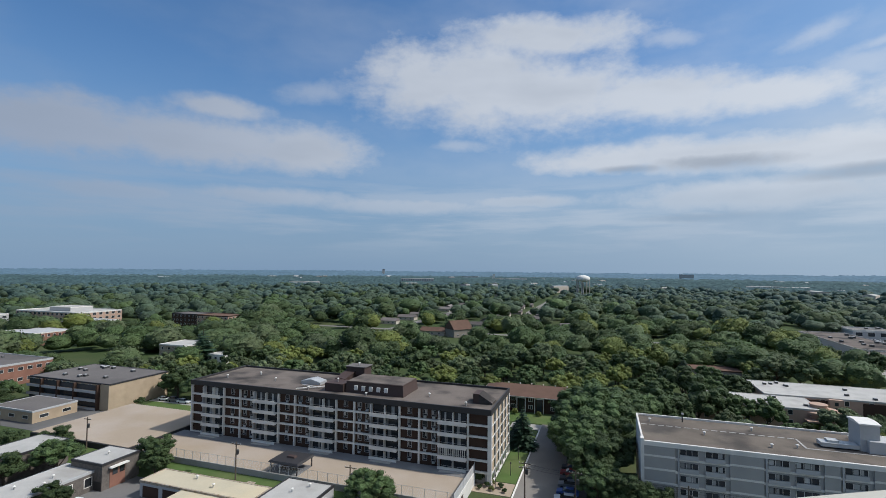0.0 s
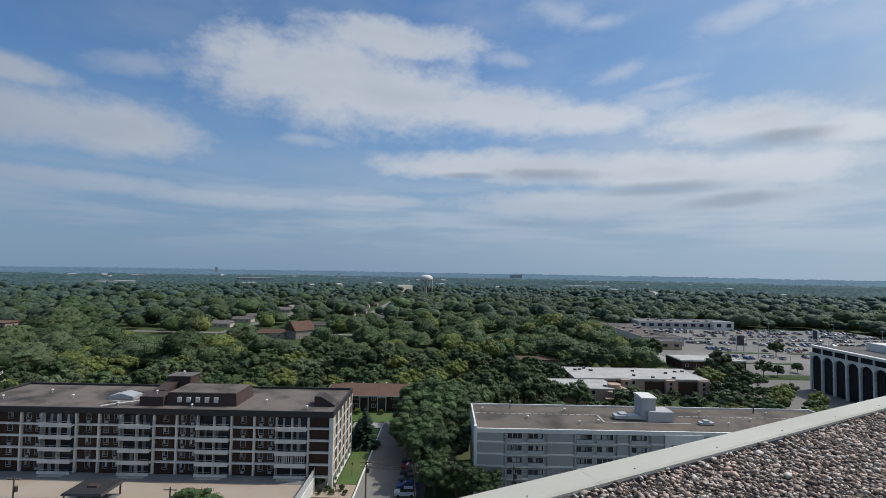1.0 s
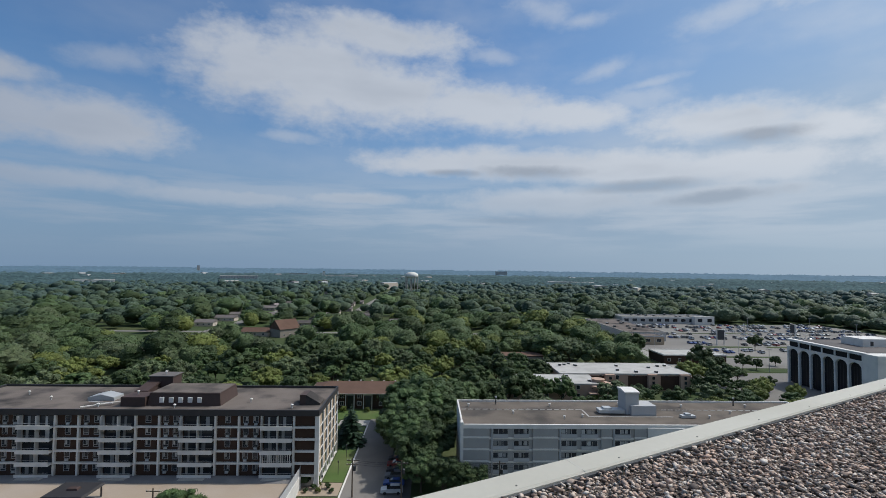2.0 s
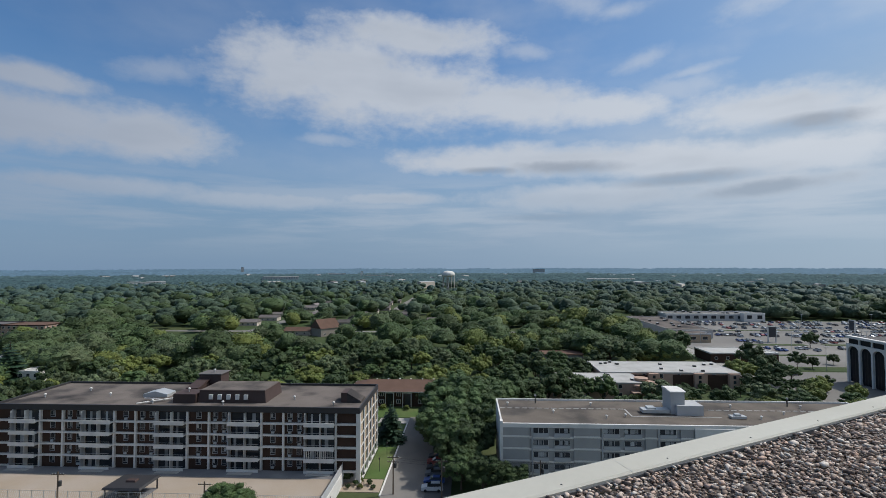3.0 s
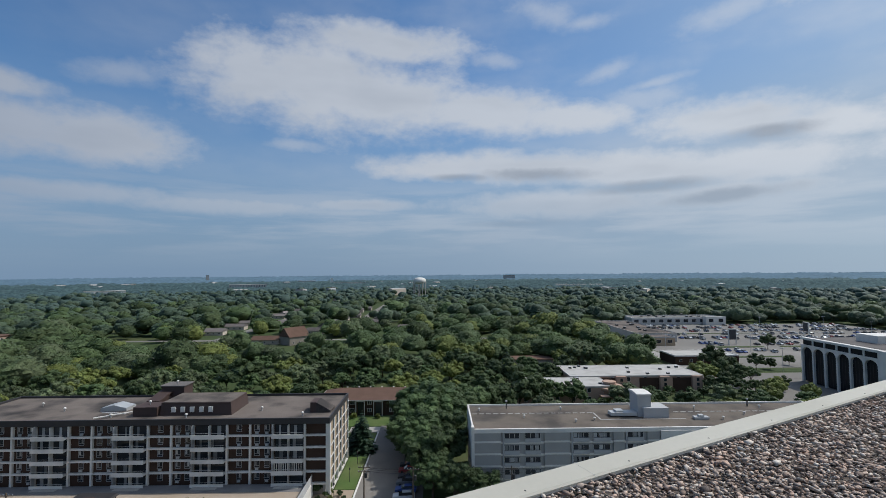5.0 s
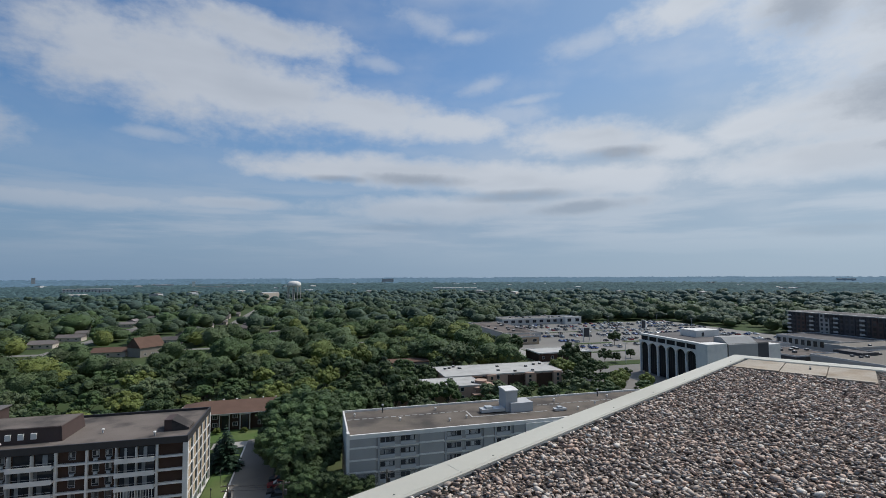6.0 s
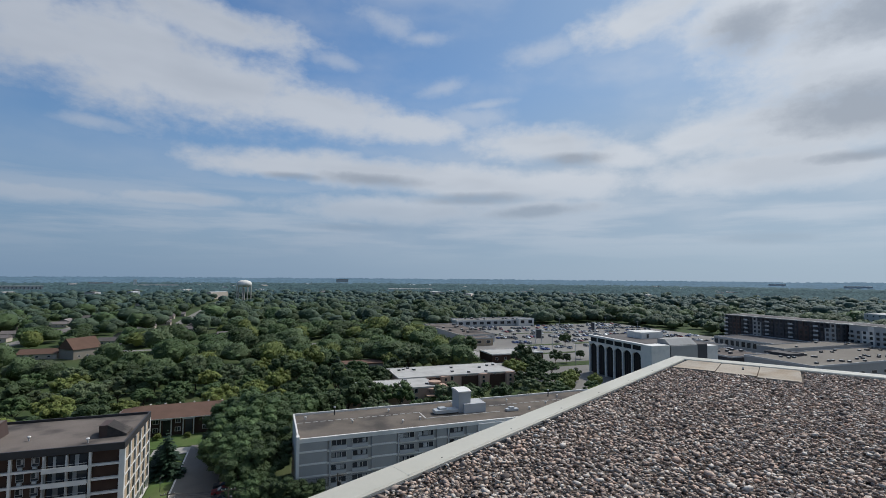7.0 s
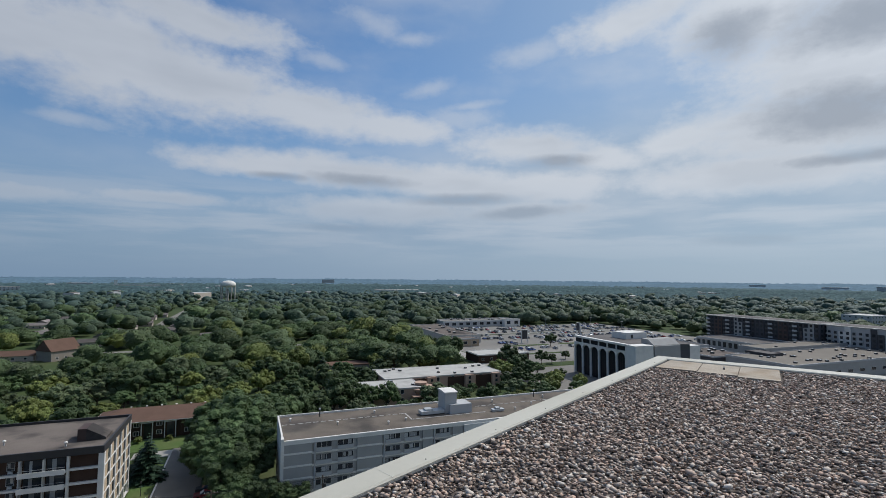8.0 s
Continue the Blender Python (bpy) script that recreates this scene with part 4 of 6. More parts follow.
# ---- lesser buildings ----
def block(name, label, a0, a1, b0, b1, h, wall, roof, rows=2, step=4.0, parapet=0.4, rim=None, sides=("f", "r"), group="", win=(1.3, 1.3), z0=0.0, turn=0.0, margin=2.5, category="building"):
    """A flat-roofed building: wall, roof, parapet, and windows of its own on the sides named (f front, r right, l left)."""
    keep(a0, a1, b0, b1, margin)
    ca, cb = (a0 + a1) / 2, (b0 + b1) / 2
    t = thing(name, label, category, grid(ca, cb, 0, turn), group)
    w, d = (a1 - a0) / 2, (b1 - b0) / 2
    part("wall", Shape().box(-w, w, -d, d, 0, h - 0.05), wall, t)
    part("roof", Shape().box(-w + 0.25, w - 0.25, -d + 0.25, d - 0.25, h - 0.05, h + 0.06), roof, t)
    s = Shape()
    for r in ((-w - 0.1, w + 0.1, -d - 0.1, -d + 0.25), (-w - 0.1, w + 0.1, d - 0.25, d + 0.1), (-w - 0.1, -w + 0.25, -d + 0.25, d - 0.25), (w - 0.25, w + 0.1, -d + 0.25, d - 0.25)):
        s.box(*r, h - 0.35, h + parapet)
    part("parapet", s, rim or wall, t)
    sh = h / rows
    fm = shared("window", Shape().ring(-win[0] / 2 - 0.08, win[0] / 2 + 0.08, -0.08, win[1] + 0.08, 0.08, -0.07, 0.05), WHITE)
    pm = shared("pane", Shape().box(-win[0] / 2, win[0] / 2, -0.03, 0.03, 0, win[1]), GLASS)
    for side in sides:
        ln = 2 * (w if side in "fb" else d)
        n = max(1, int(ln / step))
        for k in range(rows):
            for i in range(n):
                q = -ln / 2 + (i + 0.5) * ln / n
                x, y, rz = {"f": (q, -d, 0), "r": (w, q, 90), "l": (-w, -q, -90), "b": (-q, d, 180)}[side]
                ob = piece("window", fm, t, x, y, sh * k + sh * 0.36, rz)
                piece("pane", pm, ob)
    return t


def roof_clutter(a0, a1, b0, b1, z, n, group, seed, size=0.9):
    r = random.Random(seed)
    bm_ = shared("housing", Shape().taper(-size / 2, size / 2, -size / 2, size / 2, 0, size * 0.55, 0.06), DARKMETAL)
    cm_ = shared("lid", Shape().box(-size * 0.46, size * 0.46, -size * 0.46, size * 0.46, size * 0.55, size * 0.63), PALEPANEL)
    for _ in range(n):
        u = thing("roof_unit", "small metal ventilation unit on a flat roof", "roof unit", grid(r.uniform(a0, a1), r.uniform(b0, b1), z, r.choice((0, 90))), group)
        piece("housing", bm_, u)
        piece("lid", cm_, u)


# tan brick block; open galleries drawn as flat panels dark like their shade
tb = block("tan_brick_block", "tan brick apartment block with dark gallery front", -191, -153, 117, 139.5, 8.5, TANBRICK, ROOFDARK, 3, 3.4, 0.15, FASCIA, ("f",))
part("end_pier", Shape().box(15.5, 19.05, -11.4, -11.0, 0, 8.4), TANBRICK, tb)
for k in range(3):
    part("gallery", Shape().box(-19, 14.8, -11.33, -11.2, 0.6 + k * 2.75, 2.3 + k * 2.75), GLASS, tb, "flat dark panel with the open gallery's shade in its colour")
    part("gallery_rail", Shape().box(-19, 14.8, -12.3, -12.2, 0.0 + k * 2.75, 0.75 + k * 2.75), PALEPANEL, tb)
    part("gallery_slab", Shape().box(-19, 14.8, -12.3, -11.2, -0.12 + k * 2.75, 0.06 + k * 2.75), PALEPANEL, tb)
for x in (-12, -4, 4, 14.6):
    part("gallery_pier", Shape().box(x - 0.3, x + 0.3, -12.35, -11.2, 0, 8.2), BRICK, tb)
roof_clutter(-188, -157, 120, 137, 8.56, 11, "units on the tan block", 4, 1.2)
lowt = block("low_annexe", "low tan annexe with flat grey roof", -180, -161.5, 100, 113, 3.6, TANBRICK, ROOFDARK, 1, 6, 0.15, PALEPANEL, ("f", "r"), win=(2.4, 0.9))
block("red_brick_block", "long red brick block with pale roof rim", -262, -220, 106, 143, 8.2, REDBRICK, ROOFDARK, 2, 3.2, 0.4, PALEPANEL, ("f", "r"), win=(1.8, 1.2))
roof_clutter(-258, -224, 110, 140, 8.3, 7, "units on the red block", 9)
# front row of garages and small shops
def low_building(name, label, a0, a1, b0, b1, h, wall, roof, rim):
    t = block(name, label, a0, a1, b0, b1, h, wall, roof, 1, 5.0, 0.12, rim, (), margin=0.5)
    w, d = (a1 - a0) / 2, (b1 - b0) / 2
    return t, w, d


k1, w, d = low_building("stone_townhouse", "two-storey stone and brick townhouse with white roof", -108.8, -99.7, 75.4, 84, 5.5, GREYSTONE, ROOFWHITE, FASCIA)
part("door_panel", Shape().box(w, w + 0.06, -2.6, 0.9, 0, 4.3), REDBRICK, k1, "orange brick door bay")
part("canopy", Shape().box(w, w + 0.9, -2.9, 1.2, 4.3, 4.55), WHITE, k1)
for y in (-2.0, -0.4):
    part("window", Shape().box(w + 0.05, w + 0.12, y, y + 1.1, 2.6, 4.1), GLASS, k1)
# near-black flat panel gives the shade of a ground-floor recess
part("lower_recess", Shape().box(-0.5, w - 0.2, -d - 0.04, -d + 0.02, 0, 1.9), FASCIA, k1)
k2, w, d = low_building("stone_row_house", "low stone row house with white flat roof", -111, -102, 54, 76.2, 4.0, GREYSTONE, ROOFWHITE, PALEPANEL)
for y in (-5, 4.5, 8.4):
    part("window", Shape().box(w, w + 0.07, y, y + 1.4, 1.2, 2.9), GLASS, k2)
    part("window_frame", Shape().box(w, w + 0.05, y - 0.15, y + 1.55, 1.05, 3.05), WHITE, k2)
k3, w, d = low_building("stone_townhouse", "stone townhouse with white flat roof behind trees", -132, -122.3, 64, 84, 5.5, GREYSTONE, ROOFWHITE, FASCIA)
yl, w, d = low_building("garage_row", "long garage row with cream-coloured flat roof", -90.5, -63, 76.6, 82.7, 3.2, PALEPANEL, ROOFYELLOW, SHEET)
for i in range(2):
    part("garage_door", Shape().box(-w + 0.8 + i * 5.3, -w + 5.0 + i * 5.3, -d - 0.05, -d + 0.02, 0, 2.3), BRICK, yl, "dark brown garage door")
part("step_roof", Shape().box(-2.7, w - 0.1, -d - 4.6, -d - 0.1, 2.7, 2.95), ROOFYELLOW, yl)
part("step_wall", Shape().box(-2.5, w - 0.2, -d - 4.4, -d - 0.1, 0, 2.7), PALEPANEL, yl)
gr, w, d = low_building("white_roofed_garage", "square garage with clean white roof", -61.5, -51, 73, 86.2, 4.0, PALEPANEL, ROOFWHITE, FASCIA)
part("window", Shape().box(w, w + 0.06, 1.0, 3.2, 1.4, 2.6), GLASS, gr)
part("awning", Shape().box(w, w + 0.7, 0.6, 3.6, 2.8, 2.95), WHITE, gr)
low_building("white_roofed_shed", "low shed with white roof by the deck", -45, -33, 76, 84.5, 3.4, PALEPANEL, ROOFWHITE, FASCIA)
for x, y, z in ((-104, 80, 5.56), (-106, 70, 4.06), (-107.5, 64, 4.06), (-104, 67, 4.06), (-57, 81, 4.06), (-55, 84, 4.06), (-74, 79, 3.26), (-80, 81, 3.26)):
    vent("of the garages", grid(x, y, z), 0.8)

# house with the brown roof
keep(-44, 0, 161, 178)
bh = thing("brown_roofed_house", "long two-storey house with low brown hipped roof and white porches", "house", grid(-18.5, 170))
part("wall", Shape().box(-20.5, 20.5, -6.3, 6.3, 0, 5.3), BRICK, bh)
part("roof", Shape().add([(-22, -7.6, 5.2), (22, -7.6, 5.2), (22, 7.6, 5.2), (-22, 7.6, 5.2), (-15.5, 0, 7.6), (15.5, 0, 7.6)], [(0, 3, 2, 1), (0, 1, 5, 4), (1, 2, 5), (2, 3, 4, 5), (3, 0, 4)]), ROOFBROWN, bh, "red-brown shingle roof")
part("eave", Shape().box(-22.05, 22.05, -7.65, 7.65, 5.02, 5.2), WHITE, bh)
for x in (-13.5, -7.8, -1.9, 6, 12):
    p = part("porch", Shape().box(x - 1.6, x + 1.6, -7.4, -6.3, 4.6, 5.0), WHITE, bh)
    for q in (-1.5, 1.3):
        part("post", Shape().box(x + q, x + q + 0.25, -7.4, -7.15, 0, 4.6), WHITE, p)
    part("door", Shape().box(x - 0.9, x + 0.9, -6.36, -6.28, 0, 4.4), GLASS, bh)
for x in (-18.2, -16.0, -10.6, -4.8, 2.5, 9.2, 16):
    for z in (1.0, 3.4):
        w_ = part("window", Shape().box(x - 0.75, x + 0.75, -6.37, -6.27, z, z + 1.3), WHITE, bh, "white-framed window")
        part("pane", Shape().box(x - 0.6, x - 0.05, -6.4, -6.36, z + 0.12, z + 1.18).box(x + 0.05, x + 0.6, -6.4, -6.36, z + 0.12, z + 1.18), GLASS, w_)
for x in range(-12, 15, 4):
    vent("of the brown-roofed house", grid(-20 + x, 171.5, 7.05), 0.6)

# pink two-storey care home with white membrane roof
ch = block("pink_building", "pink stucco two-storey building with white membrane roof", 51, 103, 190, 211.5, 6.4, PINK, ROOFWHITE, 2, 6.5, 0.15, ROOFWHITE, ("f", "r"), win=(1.2, 1.5))
# recessed bays are flat here, their shade put into dark brown panels
for x0, x1 in ((-17, -8), (1, 9), (14, 22)):
    part("recess", Shape().box(x0, x1, -10.85, -10.7, 0.2, 5.6), BRICK, ch, "flat dark panel with the recessed bay's shade in its colour")
for x in (-6.5, 10.5, 23.2):
    part("bay", Shape().box(x - 1.9, x + 1.9, -12.2, -10.7, 0, 6.3), PINK, ch)
    for z in (0.9, 2.7, 4.5):
        part("bay_window", Shape().box(x - 0.5, x + 0.5, -12.26, -12.18, z, z + 1.1), GLASS, ch)
ch2 = block("pink_wing", "pink stucco wing with white roof and round bay", 28, 62, 174.5, 190, 6.0, PINK, ROOFWHITE, 2, 5.5, 0.15, ROOFWHITE, ("f", "r"), win=(1.2, 1.4))
part("round_bay", Shape().lathe([(5.0, 0), (5.0, 4.6)], 20, 17, -4), PINK, ch2)
part("round_roof", Shape().lathe([(5.7, 4.6), (5.7, 5.3), (5.0, 5.5)], 20, 17, -4), PINK, ch2, "pale pink rounded roof")
part("round_drum", Shape().lathe([(2.2, 5.5), (2.2, 6.8), (2.4, 6.8), (2.4, 7.1)], 18, 17, -4), PINK, ch2)
part("porch_roof", Shape().box(12, 17, -11, -7.5, 2.9, 3.3), PINK, ch2)
roof_clutter(54, 100, 192, 210, 6.47, 12, "units on the pink building", 21, 1.1)
roof_clutter(32, 60, 177, 188, 6.07, 4, "units on the pink wing", 22, 1.0)
block("far_roofed_house", "low house with grey roof among trees", 33, 56, 239, 250, 4.2, HOUSEWALL, ROOFBROWN, 1, 4, 0.2, ROOFBROWN, ("f",))

# arcaded office
keep(154, 190, 163, 207)
of = thing("arcaded_office", "white office building with tall dark arched bays", "office", GRID)
part("wall", Shape().box(156, 186, 164.5, 205.5, 0, 17.8), DARKPANEL, of, "dark glass and panel wall")
part("roof", Shape().box(155, 186, 164.5, 205.5, 17.8, 18.3), ROOFDARK, of)
NB = 6
bw = (206.0 - 170.0) / NB
for i in range(NB + 1):
    y = 206.0 - i * bw
    part("pier", Shape().box(154.1, 155.2, y - 0.36, y + 0.36, 0, 15.3), WHITE, of, "slender white pier")
part("frieze", Shape().box(154.0, 156, 169.5, 206.5, 17.7, 18.6).box(154.0, 156, 169.5, 206.5, 14.95, 15.6), WHITE, of, "white frieze")
for i in range(NB):
    yc = 206.0 - (i + 0.5) * bw
    part("clerestory", Shape().box(154.6, 156.05, yc - bw / 2 + 0.45, yc + bw / 2 - 0.45, 15.6, 17.7), BAYGLASS, of, "dark clerestory window")
    part("mullion_post", Shape().box(154.1, 154.6, yc - bw / 2 - 0.25, yc - bw / 2 + 0.25, 15.6, 17.7), WHITE, of)
    r = bw / 2 - 0.36
    n = 12
    arc = [(yc + r * math.cos(math.pi * j / n), 12.6 + 2.1 * math.sin(math.pi * j / n)) for j in range(n + 1)]
    sp = Shape().extrude_x(arc + [(yc - r, 15.0), (yc + r, 15.0)], 154.1, 155.1)
    part("arch", sp, WHITE, of, "white arch head")
    part("bay_glass", Shape().box(155.0, 156.06, yc - r, yc + r, 0.4, 14.7), BAYGLASS, of, "dark tall glazing")
    for j in range(1, 4):
        part("bay_mullion", Shape().box(154.92, 155.05, yc - r + j * r / 2 - 0.05, yc - r + j * r / 2 + 0.05, 0.4, 13.0), DARKMETAL, of)
part("end_wall", Shape().box(154.0, 164, 163.9, 170, 0, 18.5), WHITE, of, "plain white end wall")
part("stair_tower", Shape().extrude_x([(164.2, 0), (172, 0), (172, 20.6), (168, 20.6), (164.2, 18.0)], 165, 180), GREYPANEL, of, "grey stair tower with sloped top")
part("link", Shape().box(180.2, 194, 166, 180, 0, 17.0), WHITE, of)
part("plant_room", Shape().box(169, 182, 186, 196, 18.3, 21.3), WHITE, of, "white rooftop plant room")
part("plant_door", Shape().box(172, 173.2, 185.9, 186.05, 18.6, 20.4), DARKMETAL, of)
block("office_annexe", "long low annexe behind the office", 196, 262, 218, 252, 7.5, PALEPANEL, ROOFDARK, 2, 6, 0.4, PALEPANEL, ("f",))

# shops behind the tower, with many roof units
block("flat_roofed_store", "wide flat-roofed store with many roof units", 232, 400, 149, 183, 8.0, GREYPANEL, ROOFTAN, 1, 9, 0.5, PALEPANEL, ("f", "l"), win=(4, 1.4))
block("raised_store", "taller rear part of the store with pale roof", 262, 400, 183.5, 199, 9.6, GREYPANEL, ROOFTAN, 1, 8, 0.5, GREYPANEL, ("f", "l"), win=(3, 1.0))
roof_clutter(240, 395, 151, 181, 8.07, 54, "units on the store", 31, 1.3)
roof_clutter(268, 395, 185, 197, 9.67, 14, "units on the raised store", 32, 1.2)
block("dark_store", "low store with dark roof rim", 226, 252, 185, 211, 7.0, DARKPANEL, ROOFGREY, 1, 8, 0.4, PALEPANEL, ("f", "l"), win=(4, 1.5))
block("black_entrance_box", "black cladded entrance box", 250, 260, 172, 185.5, 9.2, DARKPANEL, ROOFDARK, 1, 12, 0.3, DARKPANEL, ())
roof_clutter(230, 250, 188, 208, 7.07, 7, "units on the dark store", 33, 1.6)

# charcoal apartment building on a shop podium
def storey_block(name, label, a0, a1, b0, b1, z0, z1, wall, accents, seed):
    keep(a0, a1, b0, b1)
    t = thing(name, label, "apartment building", GRID)
    part("wall", Shape().box(a0, a1, b0, b1, 0, z1), wall, t)
    part("roof", Shape().box(a0 - 0.6, a1 + 0.6, b0 - 0.6, b1 + 0.6, z1, z1 + 0.5), ROOFWHITE, t, "thin white roof slab")
    part("roof_field", Shape().box(a0 + 1.6, a1 - 1.0, b0 + 1.0, b1 - 1.0, z1 + 0.5, z1 + 0.55), ROOFDARK, t)
    r = random.Random(seed)
    n = int((b1 - b0) / 3.2)
    rows = int((z1 - z0) / 2.9)
    wm_ = shared("window", Shape().box(-0.1, 0.04, -0.75, 0.75, 0, 1.7), GLASS)
    bm_ = shared("balcony", Shape().box(-1.3, 0, -1.5, 1.5, 0, 0.15).box(-1.3, -1.22, -1.5, 1.5, 0.15, 1.1), METAL)
    for i in range(n):
        y = b0 + (i + 0.5) * (b1 - b0) / n
        if i % 5 in (1, 2):
            part("pier", Shape().box(a0 - 0.35, a0, y - 1.6, y + 1.6, z0, z1 - (0 if i % 2 else 2.9)), accents[i // 5 % len(accents)], t)
        for k in range(rows):
            piece("window", wm_, t, a0 - 0.35, y, z0 + 0.8 + k * 2.9)
            if i % 5 == 4:
                piece("balcony", bm_, t, a0, y, z0 + 0.1 + k * 2.9)
    m = int((a1 - a0) / 3.6)
    for i in range(m):
        for k in range(rows):
            piece("window", wm_, t, a0 + (i + 0.5) * (a1 - a0) / m, b0 - 0.02, z0 + 0.8 + k * 2.9, 90)
    return t


storey_block("charcoal_apartment_building", "five-storey charcoal apartment building with white roof edge", 331, 352, 196, 276, 5.5, 20, DARKPANEL, (GREYPANEL, BROWNMETAL, DARKPANEL), 3)
storey_block("pale_apartment_building", "pale grey apartment building with white roof edge", 336, 356, 112, 195, 5.5, 19.6, PALEPANEL, (DARKPANEL, WHITE, GREYPANEL), 4)
block("shop_podium", "brick shop podium with regular piers", 296, 330, 200, 256, 7.0, GREYPANEL, ROOFDARK, 1, 4, 0.5, PALEPANEL, ("l", "f"), win=(2.6, 3.4))
block("distant_flats", "distant pale flats beyond the apartment buildings", 540, 570, 275, 300, 15, PALEPANEL, ROOFWHITE, 4, 5, 0.3, WHITE, ("l", "f"))

# shopping centre
block("shopping_wing", "long shop wing with grey roof", 131, 158, 322, 408, 5.5, PALEPANEL, ROOFGREY, 1, 7, 0.5, ROOFWHITE, ("r", "f"), win=(4, 2.4))
block("shop_row", "row of shops with white fascia", 170, 250, 426, 450, 5.6, PALEPANEL, LOT, 1, 7, 0.8, WHITE, ("f", "r"), win=(4, 2.6))
block("gabled_shop", "shop front block with tall white fascia", 232, 249, 420, 425.8, 7.0, WHITE, ROOFWHITE, 1, 6, 0.3, WHITE, ("f",), win=(4, 3))
block("brown_corner_shop", "brown brick corner shop", 128, 149, 306, 320, 5.2, TANBRICK, ROOFGREY, 1, 6, 0.4, PALEPANEL, ("f", "r"), win=(3, 1.8))
block("small_bank", "small brick bank in the lot", 118, 150, 243, 260, 4.6, BRICK, ROOFWHITE, 1, 5, 0.3, WHITE, ("f", "r"))
block("back_store", "long store behind the parking lot", 185, 240, 500, 525, 7, PALEPANEL, ROOFWHITE, 1, 9, 0.5, WHITE, ("f",), win=(5, 2))
roof_clutter(134, 156, 326, 405, 5.57, 10, "units on the shop wing", 41, 1.8)
roof_clutter(175, 250, 428, 453, 6.27, 10, "units on the shop row", 42, 1.8)
sg = thing("pylon_sign", "tall dark pylon sign on two posts", "sign", grid(187, 309))
part("board", Shape().box(-2.2, 2.2, -0.4, 0.4, 3.2, 9.5), DARKPANEL, sg)
part("frame", Shape().box(-2.5, -2.2, -0.45, 0.45, 0, 9.8).box(2.2, 2.5, -0.45, 0.45, 0, 9.8).box(-2.5, 2.5, -0.45, 0.45, 9.5, 9.9), WHITE, sg)
sg2 = copy_thing(sg, grid(262, 345, 0, 90))

# middle-distance blocks to the left
block("white_roofed_school", "pinkish-beige long school building with white roofs", -455, -384, 266, 302, 10.8, PINK, ROOFWHITE, 3, 5, 0.5, WHITE, ("f", "r"), win=(2.6, 1.8))
block("school_wing", "pale low school wing", -540, -446, 232, 256, 9, PALEPANEL, ROOFWHITE, 2, 5, 0.4, WHITE, ("f", "r"), win=(2.6, 1.6))
block("school_hall", "white hall above the school", -428, -404, 274, 292, 14, PALEPANEL, ROOFWHITE, 1, 9, 0.3, WHITE, ("f",))
block("red_brick_flats", "red brick flats with grey roof", -346, -315, 194, 216, 7.4, REDBRICK, PALEPANEL, 2, 3, 0.3, WHITE, ("f", "r"))
block("red_brick_flats", "red brick flats with grey roof", -382, -348, 249, 271, 7, REDBRICK, PALEPANEL, 2, 3, 0.3, WHITE, ("f", "r"))
block("walk_up_flats", "pinkish walk-up flats with dark roof", -310, -284.5, 284, 300, 12, BRICK, ROOFDARK, 4, 3.2, 0.4, FASCIA, ("f", "r"))
block("walk_up_flats", "pinkish walk-up flats with dark roof", -283, -255, 281, 299, 12, PINK, ROOFBROWN, 4, 3.2, 0.4, BRICK, ("f", "r"))
block("cream_cottage", "cream house with pale flat roof", -216, -199, 191, 207, 7.5, SHEET, ROOFWHITE, 2, 4, 0.3, WHITE, ("f", "r"))
block("cream_cottage", "small white house among trees", -175, -166, 181, 190, 6.6, WHITE, ROOFWHITE, 2, 3, 0.3, WHITE, ("f",))
for a0, a1, b0, b1 in ((-346, -290, 172, 200), (-345, -250, 262, 284), (-224, -196, 172, 192), (-178, -162, 166, 184), (-384, -362, 250, 300), (-540, -446, 212, 232), (-348, -334, 249, 271), (-94, -72, 204, 226), (-116, -86, 268, 322), (-153, -147, 268, 345), (-62, -18, 830, 1000), (28, 104, 170, 190), (33, 56, 226, 239), (118, 150, 228, 243)):
    keep(a0, a1, b0, b1, 0)


